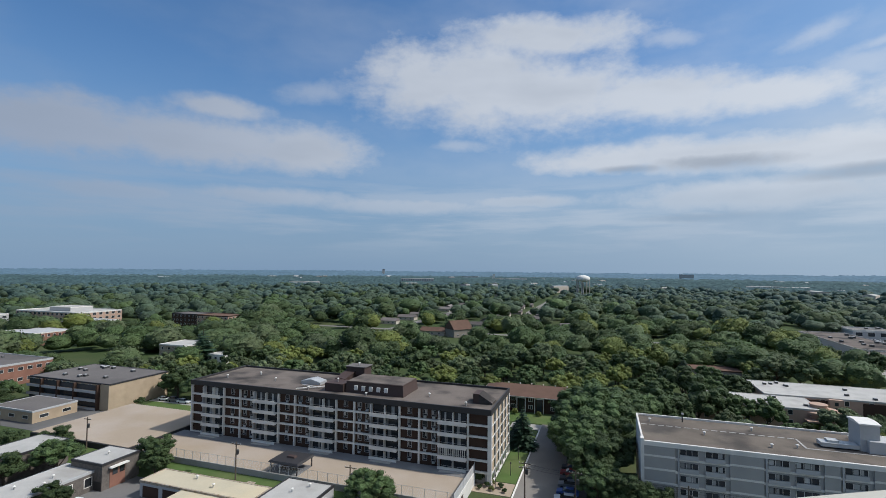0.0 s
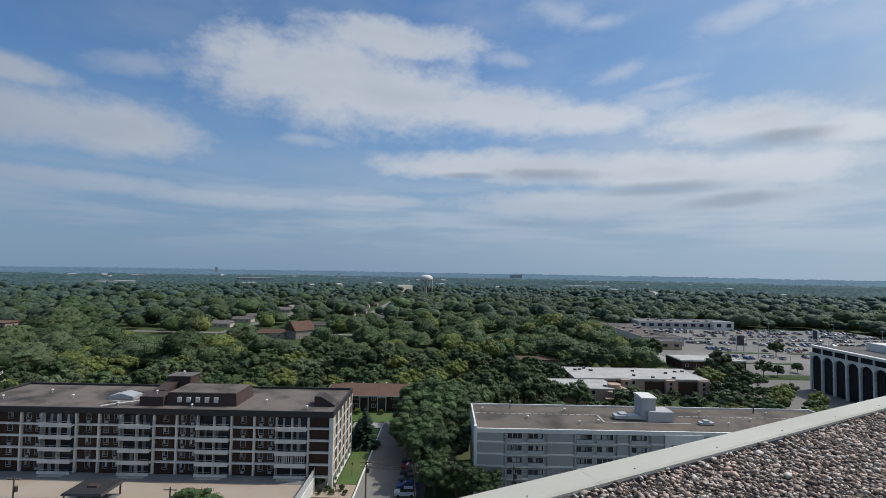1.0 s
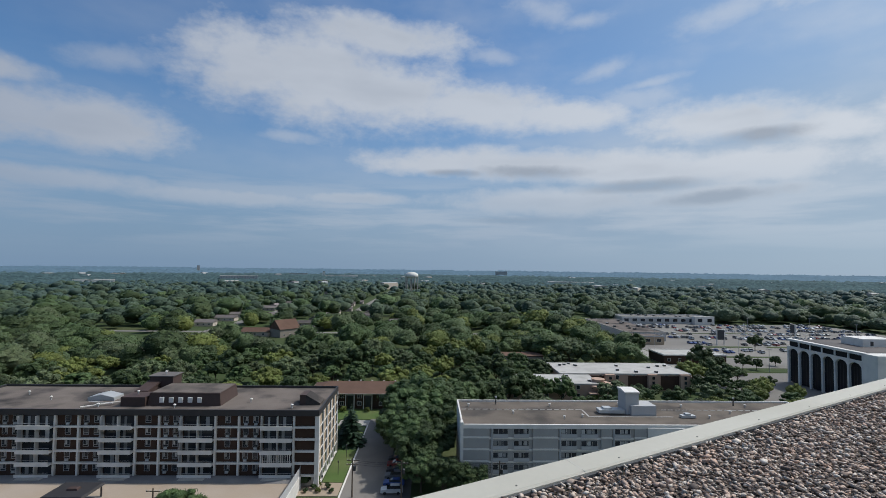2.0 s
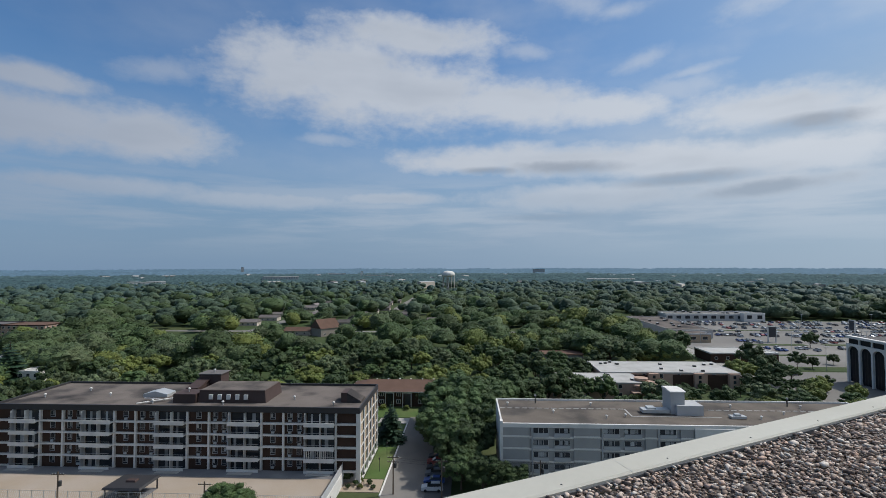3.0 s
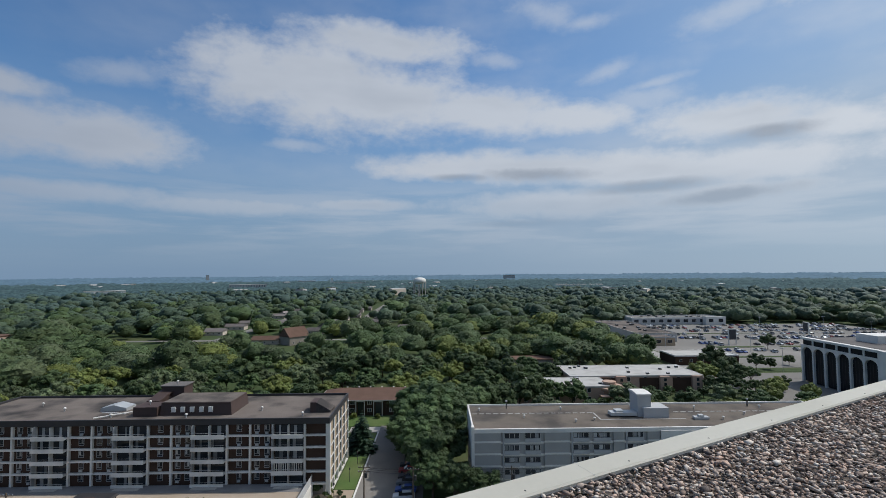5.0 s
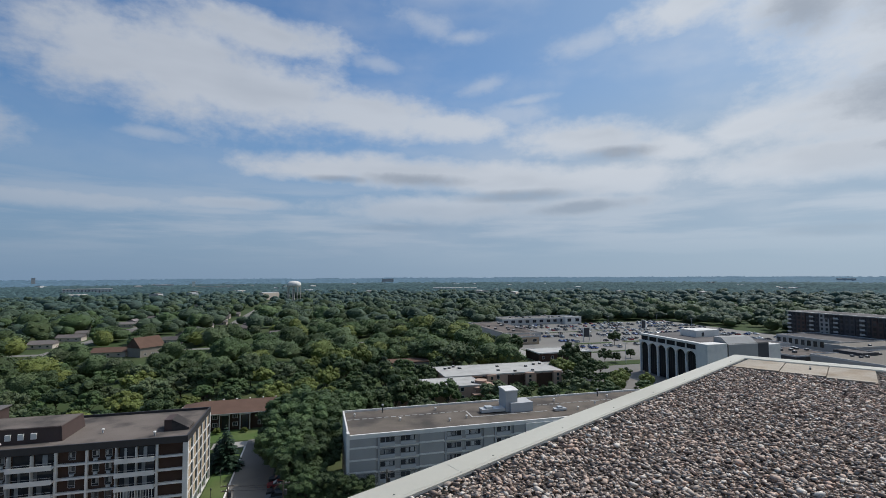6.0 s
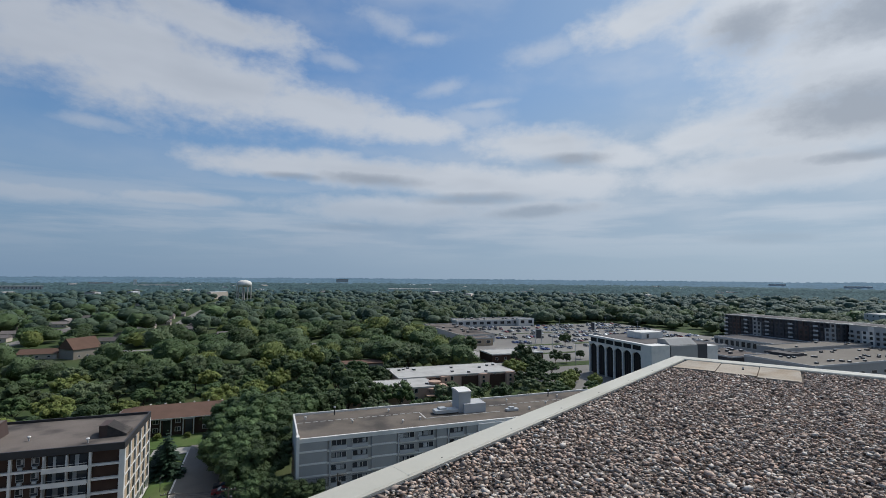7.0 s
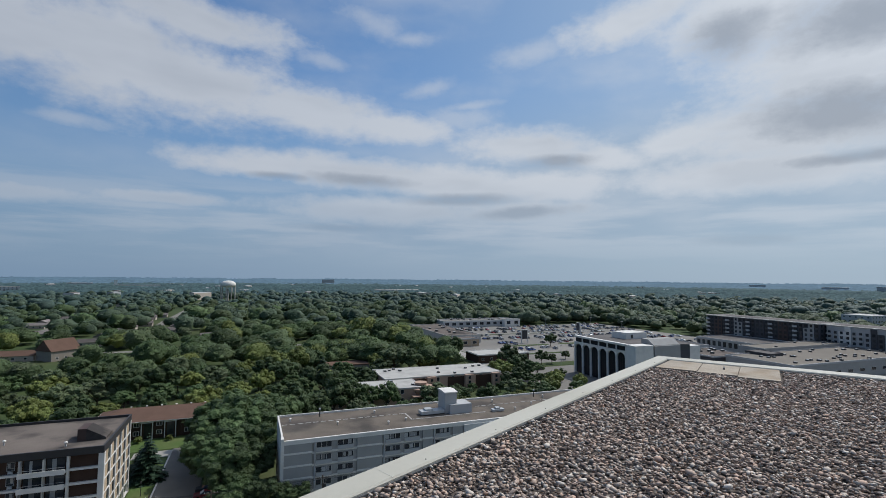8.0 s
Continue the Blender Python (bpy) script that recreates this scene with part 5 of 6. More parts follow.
# ---- trees ----
def tree_parts(seed, height, spread, leaves, leaf, trunk_h=0.2, clumps=34):
    """A broadleaf tree: trunk with limbs, and a crown of leaf tufts on many clumps. Returns the two meshes."""
    r = np.random.RandomState(seed)
    cz, rz = height * (trunk_h + (1 - trunk_h) * 0.5), height * (1 - trunk_h) * 0.5
    lobes = r.normal(size=(4, 3))
    lobes /= np.linalg.norm(lobes, axis=1)[:, None]
    cs = []
    while len(cs) < clumps:
        d = r.normal(size=3)
        d /= np.linalg.norm(d)
        if d[2] < -0.55:
            continue
        swell = 0.86 + 0.22 * float(np.clip((lobes @ d).max(), 0, 1))  # a few broad lobes
        k = swell * r.uniform(0.60, 0.88)
        cs.append((d[0] * spread * k, d[1] * spread * k, cz + d[2] * rz * k * (1.0 if d[2] > 0 else 0.75), r.uniform(0.8, 1.2) * spread * min(0.42, 1.55 / math.sqrt(clumps))))
    cs.append((0, 0, cz, spread * 0.52))
    ts = Shape()
    top = (0.04 * height * (r.rand() - 0.5), 0.04 * height * (r.rand() - 0.5), cz)
    w = 0.020 * height
    ts.lathe([(w * 1.5, -0.3), (w * 1.15, 0.3), (w, 1.2), (w * 0.8, height * trunk_h)], 7)
    ts.rod((0, 0, height * trunk_h - 0.1), top, w * 0.8, w * 0.35, 6)
    for x, y, z, q in cs[:9]:
        b = height * trunk_h + r.uniform(-0.06, 0.12) * height
        ts.rod((0, 0, b), (x * 0.8, y * 0.8, z - 0.1 * q), w * 0.42, w * 0.12, 5)
    weights = np.array([c[3] ** 2 for c in cs])
    pick = r.choice(len(cs), leaves, p=weights / weights.sum())
    c = np.array(cs)[pick]
    d = r.normal(size=(leaves, 3))
    d /= np.linalg.norm(d, axis=1)[:, None]
    d[:, 2] = np.where(d[:, 2] < -0.5, -d[:, 2], d[:, 2])
    pos = c[:, :3] + d * (c[:, 3] * r.uniform(0.80, 1.16, leaves))[:, None] * np.array([1, 1, 0.85])
    out_ = pos - np.array([0, 0, cz - 0.15 * rz])
    out_ /= np.linalg.norm(out_, axis=1)[:, None] + 1e-6
    nrm = d * 0.8 + out_ * 0.5 + r.normal(size=(leaves, 3)) * 0.5
    nrm /= np.linalg.norm(nrm, axis=1)[:, None]
    a = np.cross(nrm, r.normal(size=(leaves, 3)))
    a /= np.linalg.norm(a, axis=1)[:, None]
    b = np.cross(nrm, a)
    s = (leaf * r.uniform(0.6, 1.35, leaves))[:, None]
    quad = np.stack([pos + a * s, pos + b * s * 0.62 + nrm * s * 0.15, pos - a * s * 0.9, pos - b * s * 0.62 + nrm * s * 0.1], 1)
    vs = quad.reshape(-1, 3)
    fs = np.arange(leaves * 4).reshape(-1, 4)
    # leafy cores of the clumps, uneven
    ico = [(0, 0, 1), (0, 0, -1)] + [(math.cos(i * 1.2566) * 0.894, math.sin(i * 1.2566) * 0.894, 0.447) for i in range(5)] + [(math.cos(i * 1.2566 + 0.628) * 0.894, math.sin(i * 1.2566 + 0.628) * 0.894, -0.447) for i in range(5)]
    cv, cf, o = [], [], len(vs)
    tri = [(0, 2 + i, 2 + (i + 1) % 5) for i in range(5)] + [(1, 7 + (i + 1) % 5, 7 + i) for i in range(5)] + [(2 + i, 7 + i, 2 + (i + 1) % 5) for i in range(5)] + [(7 + i, 7 + (i + 1) % 5, 2 + (i + 1) % 5) for i in range(5)]
    ic = np.array(ico)
    for x, y, z, q in cs:
        cv.append(ic * q * 0.86 * r.uniform(0.78, 1.16, (12, 1)) + np.array([x, y, z]))
    cv = np.concatenate(cv)
    tf = (np.array(tri)[None] + (np.arange(len(cs)) * 12)[:, None, None]).reshape(-1, 3)
    return ts, (vs, fs, cv, tf)


def crown_mesh(name, data, mat):
    vs, fs, cv, tf = data
    faces = [tuple(q) for q in fs.tolist()] + [tuple(q) for q in (tf + len(vs)).tolist()]
    me = raw_mesh(name, np.concatenate([vs, cv]).tolist(), faces)
    me.materials.append(mat)
    return me


def tree(name, label, seed, height, spread, mat, leaves=1500, leaf=0.34, **kw):
    ts, data = tree_parts(seed, height, spread, leaves, leaf, **kw)
    t = thing(name, label, "tree")
    part("trunk", ts, BARK, t)
    part("crown", crown_mesh("crown", data, mat), mat, t)
    return t


def conifer(name, label, seed, height, radius):
    r = np.random.RandomState(seed)
    t = thing(name, label, "tree")
    part("trunk", Shape().lathe([(height * 0.02, -0.2), (height * 0.016, height * 0.3), (0.03, height * 0.97)], 7), BARK, t)
    vs, fs = [], []
    tiers = 16
    for k in range(tiers):
        f = k / (tiers - 1)
        z, rad = height * (0.1 + 0.86 * f), radius * (1 - f) ** 0.85 + 0.12
        m = int(14 + 18 * (1 - f))
        for i in range(m):
            an = r.rand() * 6.283
            L = rad * r.uniform(0.75, 1.15)
            for j in range(4):
                p = np.array([math.cos(an) * L * (0.35 + 0.22 * j), math.sin(an) * L * (0.35 + 0.22 * j), z - 0.28 * L * (0.3 + 0.25 * j)])
                s = 0.22 * L * r.uniform(0.7, 1.2) + 0.1
                tdir = np.array([math.cos(an), math.sin(an), -0.35])
                side = np.array([-math.sin(an), math.cos(an), r.uniform(-0.3, 0.3)])
                o = len(vs)
                vs += [tuple(p - tdir * s), tuple(p + side * s * 0.8), tuple(p + tdir * s * 1.1), tuple(p - side * s * 0.8)]
                fs.append((o, o + 1, o + 2, o + 3))
    me = raw_mesh("crown", vs, fs)
    me.materials.append(NEEDLE)
    part("crown", me, NEEDLE, t)
    return t


def shrub_mesh(seed, mat):
    _, data = tree_parts(seed, 2.4, 1.7, 420, 0.22, trunk_h=0.05, clumps=10)
    return crown_mesh("leaves", data, mat)


PARK = pose(0, -300, 0)
KINDS = []
for i, (mat, label, h, sp, leaves, leaf) in enumerate((
        (LEAF, "broad green deciduous tree in full leaf", 12.5, 5.8, 1000, 0.27), (LEAFDARK, "dark green rounded maple in full leaf", 12.0, 5.6, 1000, 0.27), (LEAF, "tall green ash tree in full leaf", 14.0, 5.4, 1000, 0.27),
        (LEAFLIGHT, "yellow-green locust tree in full leaf", 12.0, 5.6, 1000, 0.27), (LEAFDARK, "dense dark deciduous tree in full leaf", 11.0, 5.8, 1000, 0.27), (LEAFGREY, "greyish-green tree with thin crown", 11.0, 5.0, 800, 0.27),
        (LEAF, "large green maple with dense lobed crown", 13.0, 6.0, 3600, 0.17), (LEAFDARK, "large dark green maple in full leaf", 13.0, 5.8, 3600, 0.17))):
    KINDS.append((h, sp, tree("deciduous_tree", label, 70 + i, h, sp, mat, leaves, leaf, clumps=34 if i < 6 else 56)))
PINE = conifer("spruce", "dark narrow spruce tree", 5, 11, 2.6)
USED = set()


def plant(kind, a, b, height, label="", turn=None, wide=1.0):
    h, sp, base = KINDS[kind] if kind >= 0 else (11.0, 2.6, PINE)
    s = height / h
    m = grid(a, b, 0, random.uniform(0, 360) if turn is None else turn) @ Matrix.Diagonal((s * wide, s * wide, s, 1))
    if kind in USED:
        t = copy_thing(base, m)
    else:
        USED.add(kind)
        base.matrix_basis = m
        t = base
    t["group"] = "trees of the neighbourhood"
    if label:
        t["label"] = label
    return t


# the rows beside the driveway
for k, a, b, h in ((7, -2.5, 110, 11.5), (6, -4.2, 117, 12.5), (7, 0.5, 116, 13), (6, -3.6, 124, 13.5), (7, 1.5, 126, 14.5), (6, -2.8, 133, 15.5), (7, 3.2, 134, 15), (6, -1.0, 141, 17.0),
                   (7, 5.5, 143, 15.5), (7, 0.0, 150, 16), (6, 8.0, 150, 14.0), (7, 3.0, 101.5, 9.5), (7, 8.5, 100.5, 8.2), (6, -1.5, 103.5, 9.0), (6, -7.6, 128, 11.5), (7, -8.0, 138, 13.5), (7, -7.0, 121, 10.5), (6, -6.5, 147, 14.5)):
    plant(k, a, b, h, wide=1.15)
# kind, along, across, height
CONIFERS = [(-1, -20.6, 131, 11), (-1, -23, 136, 6.5), (-1, 12, 166, 9), (-1, -179, 182, 19), (-1, -187, 190, 17), (-1, 33, 236, 10)]
DECK_TREES = [(7, -100, 88, 8.6), (7, -95.5, 84.5, 7), (6, -150, 75, 9), (7, -139, 80, 8), (7, -131, 87, 7.5), (7, -121, 70, 8), (6, -117, 78, 8.5), (7, -118, 62, 8), (7, -100, 66, 6.5), (0, -160, 84, 8), (7, -172, 88, 8), (7, -184, 103, 9), (6, -190, 108, 9.5)]
GARAGE_TREES = [(6, -43.5, 87, 8.2), (7, -39.5, 85, 6)]
TAN_BLOCK_TREES = [(3, -116, 130, 8.5), (4, -111, 124, 7), (0, -155, 145, 9), (5, -148, 147, 9.5), (3, -128, 143, 9), (1, -137, 150, 11), (0, -120, 140, 10), (5, -196, 112, 8), (4, -203, 106, 9), (0, -212, 112, 10), (4, -200, 126, 9)]
PINK_BUILDING_TREES = [(3, 13, 240, 18), (3, 22, 243, 19.5), (0, 30, 246, 17.5), (3, -1, 238, 13.5), (1, 8, 232, 12), (0, 46, 169, 16), (0, 38, 170, 15), (4, 55, 166, 6), (1, 14, 156, 14), (4, 21, 160, 14.5), (1, 27, 165, 14.5), (0, 20, 150, 12), (1, 10, 140, 11), (5, 33, 158, 9), (1, 33, 168, 13), (4, 77, 181, 3.6), (1, 84, 180, 3.4), (4, 91, 183, 3.6), (1, 98, 181, 4.6)]
SHRUBBY_TREES = [(4, 105, 187, 10), (1, 110, 186, 9.5), (0, 116, 187, 8.5), (0, 122, 188, 8), (0, 128, 190, 7.5), (1, 134, 190, 6.5), (0, 113, 180, 7), (4, 106, 178, 6.5)]
LOT_TREES = [(1, 133, 231, 8.5), (4, 139, 231.5, 9), (1, 150, 230, 8.5), (4, 157, 230.5, 8), (4, 173, 240, 7.5), (1, 196, 289, 10), (4, 216, 262, 8), (1, 112, 262, 14), (4, 108, 292, 15), (1, 128, 228, 13), (0, 238, 300, 7), (1, 181, 228, 8)]
for k, a, b, h in CONIFERS + DECK_TREES + GARAGE_TREES + TAN_BLOCK_TREES + PINK_BUILDING_TREES + SHRUBBY_TREES + LOT_TREES:
    t = plant(k, a, b, h, wide=1.25 if k < 0 or k > 5 else 1.05)
shm = [shrub_mesh(90, LEAFDARK), shrub_mesh(91, LEAF), shrub_mesh(92, LEAFLIGHT)]
for i, (a, b, s) in enumerate(((-25.5, 103, 0.35), (-24.2, 104.6, 0.4), (-22.8, 103.2, 0.38), (-21.2, 104.8, 0.42), (-20.0, 103.0, 0.35), (-23.5, 106.0, 0.4), (-26.2, 106.3, 0.9), (-88, 86.5, 0.7), (-79, 87.2, 0.6), (-150.5, 126, 0.9), (-69, 87.0, 0.5),
                               (58, 172, 1.2), (64, 172, 1.0), (70, 186, 1.2), (75, 187, 1.0), (80, 186, 1.3), (88, 187, 1.2), (-20, 160, 0.6), (-14, 160.5, 0.6), (-9, 160, 0.7), (-28, 160, 0.7))):
    sh = solid("shrub", shm[i % 3].copy(), LEAF, "low rounded green shrub", "shrub", grid(a, b, 0.0 if a > -18 or b > 120 or b < 90 else 0.1, i * 47) @ Matrix.Scale(s, 4), "shrubs")

# more single trees up to the near woods, set out by chance round the buildings
rt = random.Random(12)


def free(a, b, m=0.0):
    return not any(a0 - m < a < a1 + m and b0 - m < b < b1 + m for a0, a1, b0, b1 in KEEP)


placed = [(o.matrix_basis.translation.x, o.matrix_basis.translation.y) for o in bpy.data.objects if o.get("category") == "tree"]
count = 0
for _ in range(9000):
    az_, r_ = rt.uniform(-47, 56), math.sqrt(rt.uniform(140 ** 2, 245 ** 2))
    x, y = r_ * math.sin(radians(az_)), r_ * math.cos(radians(az_))
    a, b = to_grid(x, y)
    if b < 128 or not free(a, b, 1.5) or (b < 165 and -30 < a < 6) or count >= 190:
        continue
    if any((x - p) ** 2 + (y - q) ** 2 < 81 for p, q in placed):
        continue
    placed.append((x, y))
    count += 1
    plant(rt.choice((0, 0, 1, 2, 3, 3, 4, 5)), a, b, rt.uniform(9.5, 15) if b > 190 or a < 0 else rt.uniform(8.5, 12), wide=rt.uniform(1.05, 1.35))

# ---- houses among the woods ----
def house(a, b, turn, w, d, h, rise, seed, label="single-storey house with shingle roof among trees", roof=ROOFHOUSE):
    t = thing("house", label, "house", grid(a, b, 0, turn), "houses among the trees")
    part("wall", Shape().box(-w, w, -d, d, 0, h), HOUSEWALL, t)
    part("roof", Shape().extrude_x([(-d - 0.6, h - 0.1), (d + 0.6, h - 0.1), (0, h + rise)], -w - 0.5, w + 0.5), roof, t)
    for x in (-w * 0.6, 0, w * 0.6):
        q = part("window", Shape().box(x - 0.7, x + 0.7, -d - 0.05, -d + 0.03, 1.0, 2.2), WHITE, t)
        part("pane", Shape().box(x - 0.6, x + 0.6, -d - 0.07, -d - 0.04, 1.1, 2.1), GLASS, q)
    keep(a - w - 1, a + w + 1, b - d - 9, b + d + 2, 0)


house(-98, 331, 50, 7.5, 6, 5.5, 5.8, 1, "tan house with steep red-brown gable roof", ROOFBROWN)
house(-117, 333, 0, 9, 5, 3.2, 2.2, 2, "low pinkish house with brown roof", ROOFBROWN)
hr_ = random.Random(8)
for row in ((-150, 1, 9), (-60, 1, 9), (-95, -1, 9), (-175, -1, 9)):
    for i in range(9):
        a, b = row[0] + hr_.uniform(-3, 3), 350 + i * 34 + hr_.uniform(-5, 5)
        if free(a, b, 1):
            house(a, b, hr_.choice((0, 90)), hr_.uniform(6, 9), hr_.uniform(4, 5), 3.1, hr_.uniform(1.6, 2.4), i)
for _ in range(70):
    az_, r_ = hr_.uniform(-45, 70), hr_.uniform(330, 900)
    a, b = to_grid(r_ * math.sin(radians(az_)), r_ * math.cos(radians(az_)))
    if free(a, b, 8):
        house(a, b, hr_.choice((0, 90, 8, 80)), hr_.uniform(6, 10), hr_.uniform(4, 6), 3.3, hr_.uniform(1.6, 2.6), 1)

# ---- woods ----
def wood_template(seed, around, rings, lumps, leaves, leaf):
    """One woodland tree, 10 m tall: a lobed, ragged crown with lumps and leaf tufts on it. Verts and triangles."""
    r = np.random.RandomState(seed)
    off = Vector(r.uniform(-50, 50, 3))

    def reach_of(d):
        return 1 + 0.34 * noise.noise(d * 1.3 + off) + 0.20 * noise.noise(d * 3.1 - off)

    def place_of(d, k):
        q = reach_of(d) * k
        return (d.x * 5.2 * q, d.y * 5.2 * q, 5.6 + d.z * (4.4 if d.z > 0 else 3.6) * q)
    vs = [place_of(Vector((0, 0, -1)), 0.9)]
    for j in range(1, rings):
        th = math.pi * j / rings
        for i in range(around):
            ph_ = 2 * math.pi * (i + 0.5 * (j % 2)) / around
            vs.append(place_of(Vector((math.sin(th) * math.cos(ph_), math.sin(th) * math.sin(ph_), -math.cos(th))), r.uniform(0.84, 1.06)))
    vs.append(place_of(Vector((0, 0, 1)), 1.0))
    fs = [(0, 1 + (i + 1) % around, 1 + i) for i in range(around)]
    for j in range(rings - 2):
        o = 1 + j * around
        for i in range(around):
            m = (i + 1) % around
            fs += [(o + i, o + m, o + around + m), (o + i, o + around + m, o + around + i)]
    top = len(vs) - 1
    fs += [(top, top - around + i, top - around + (i + 1) % around) for i in range(around)]
    for _ in range(lumps):
        d = Vector(r.normal(size=3)).normalized()
        d.z = abs(d.z) * 0.9 - 0.1
        x, y, z = place_of(d.normalized(), 0.88)
        q = r.uniform(0.7, 1.4)
        o = len(vs)
        ring = [(x + q * math.cos(g) * r.uniform(0.8, 1.2), y + q * math.sin(g) * r.uniform(0.8, 1.2), z + r.uniform(-0.2, 0.3)) for g in (0, 1.26, 2.51, 3.77, 5.03)]
        vs += ring + [(x, y, z + q * r.uniform(0.75, 1.05))]
        fs += [(o + i, o + (i + 1) % 5, o + 5) for i in range(5)]
    for _ in range(leaves):
        d = Vector(r.normal(size=3)).normalized()
        if d.z < -0.4:
            d.z = -d.z
        p = Vector(place_of(d, r.uniform(0.96, 1.14)))
        nrm = (d + Vector(r.normal(size=3)) * 0.45).normalized()
        a = nrm.orthogonal().normalized()
        b = nrm.cross(a)
        g, q = r.uniform(0, 6.283), leaf * r.uniform(0.6, 1.3)
        u, w = (a * math.cos(g) + b * math.sin(g)) * q, (b * math.cos(g) - a * math.sin(g)) * q * 0.7
        o = len(vs)
        vs += [tuple(p + u), tuple(p + w), tuple(p - u), tuple(p - w)]
        fs += [(o, o + 1, o + 2), (o, o + 2, o + 3)]
    return np.array(vs), np.array(fs)


def wood(name, label, r0, r1, spacing, templates, seed, mat, az0=-50, az1=90):
    r = np.random.RandomState(seed)
    n = int(0.5 * radians(az1 - az0) * (r1 ** 2 - r0 ** 2) / spacing ** 2)
    an = np.radians(r.uniform(az0, az1, n))
    ra = np.sqrt(r.uniform(r0 ** 2, r1 ** 2, n))
    x, y = ra * np.sin(an), ra * np.cos(an)
    a, b = x * GU.x + y * GU.y, x * GV.x + y * GV.y
    ok = np.ones(n, bool)
    for a0, a1, b0, b1 in KEEP:
        ok &= ~((a > a0 - 1.5) & (a < a1 + 1.5) & (b > b0 - 1.5) & (b < b1 + 1.5))
    ok &= ~((b < 135) & (a > -215))
    ok &= ~((a > 100) & (b < 225))
    # clearings of lawn here and there
    glade = np.array([noise.noise((p / 45, q / 45, 3.3)) for p, q in zip(a, b)])
    ok &= (glade < 0.42) | (ra > 480)
    x, y, n = x[ok], y[ok], int(ok.sum())
    h = r.uniform(0.66, 1.22, n) * np.where(r.rand(n) < 0.14, 1.4, 1.0)
    wd = h * r.uniform(0.95, 1.3, n)
    sp = r.rand(n) * 6.283
    k = r.randint(0, len(templates), n)
    V, F, o = [], [], 0
    for i, (tv, tf) in enumerate(templates):
        q = np.nonzero(k == i)[0]
        c, s = np.cos(sp[q])[:, None], np.sin(sp[q])[:, None]
        vx = (tv[None, :, 0] * c - tv[None, :, 1] * s) * wd[q][:, None] + x[q][:, None]
        vy = (tv[None, :, 0] * s + tv[None, :, 1] * c) * wd[q][:, None] + y[q][:, None]
        vz = tv[None, :, 2] * h[q][:, None]
        V.append(np.stack([vx, vy, vz], 2).reshape(-1, 3))
        F.append((tf[None] + (np.arange(len(q)) * len(tv))[:, None, None]).reshape(-1, 3) + o)
        o += len(q) * len(tv)
    me = big_mesh(name, np.concatenate(V), np.concatenate(F))
    ob = solid(name, me, mat[0], label, "woods", kind="stuff")
    for extra in mat[1:]:
        me.materials.append(extra)
    slots = []
    for i, (tv, tf) in enumerate(templates):
        slots.append(np.repeat(r.choice((0, 0, 1, 1, 2, 2, 3, 4), int((k == i).sum())), len(tf)))
    me.polygons.foreach_set("material_index", np.concatenate(slots).astype(np.int32))
    return ob


near_t = [wood_template(200 + i, 16, 10, 26, 430, 0.36) for i in range(8)]
mid_t = [wood_template(220 + i, 11, 7, 10, 56, 0.55) for i in range(8)]
back_t = [wood_template(240 + i, 8, 5, 5, 10, 0.7) for i in range(8)]
wood("near_woods", "green suburban trees filling the blocks", 245, 430, 12.4, near_t, 1, (WOODS, LEAFDARK, LEAF, LEAFLIGHT, LEAFGREY))
wood("middle_woods", "green tree canopy over the suburb", 430, 740, 13.6, mid_t, 2, (FOREST, FORESTDARK, LEAFDARK, LEAF, FOREST))
wood("lot_edge_woods", "dark trees behind the parking lot", 470, 640, 11.0, mid_t, 6, (FORESTDARK, LEAFDARK, FOREST, FORESTDARK, LEAFDARK), 36, 64)
# this ring carries haze in its bluish leaf colour
wood("outer_woods", "dense tree canopy towards the distance", 740, 1250, 16.0, back_t, 4, (HAZYOUTER, FORESTDARK, HAZYOUTER, FOREST, HAZYOUTER))
# canopy beyond, one uneven sheet
rad = np.concatenate([np.linspace(1160, 2200, 110), np.linspace(2220, 4880, 60)])
ang = np.radians(np.linspace(-54, 94, 800))
R_, A_ = np.meshgrid(rad, ang, indexing="ij")
rs2 = np.random.RandomState(7)
rough_ = rs2.rand(*R_.shape)
soft_ = rs2.rand(R_.shape[0] // 6 + 2, R_.shape[1] // 14 + 2)
soft_ = np.kron(soft_, np.ones((6, 14)))[:R_.shape[0], :R_.shape[1]]
far_lift = np.clip((R_ - 2400) / 2400, 0, 1) ** 1.5
Z_ = 1.0 + 11.0 * rough_ ** 1.2 + 3.0 * soft_ + far_lift * (14 + 6 * soft_)
Z_[0] = 0
V = np.stack([R_ * np.sin(A_), R_ * np.cos(A_), Z_], 2)


def sheet(name, label, mat, rows, kind, category):
    """Some rows of the canopy as one mesh."""
    v = V[rows[0]:rows[1]]
    nr, na = v.shape[:2]
    ii, jj = np.meshgrid(np.arange(nr - 1), np.arange(na - 1), indexing="ij")
    q0 = (ii * na + jj).ravel()
    return solid(name, big_mesh(name, v.reshape(-1, 3), np.stack([q0, q0 + 1, q0 + na + 1, q0 + na], 1)), mat, label, category, kind=kind)


# both sheets have haze painted in, bluer and paler on the farther one
sheet("far_woods", "unbroken far tree canopy beyond the suburb", HAZYWOODS, (0, 122), "stuff", "woods")
sheet("backdrop", "wooded distance at the horizon with blue haze in its colour", HAZYDISTANCE, (121, 170), "structure", "backdrop")

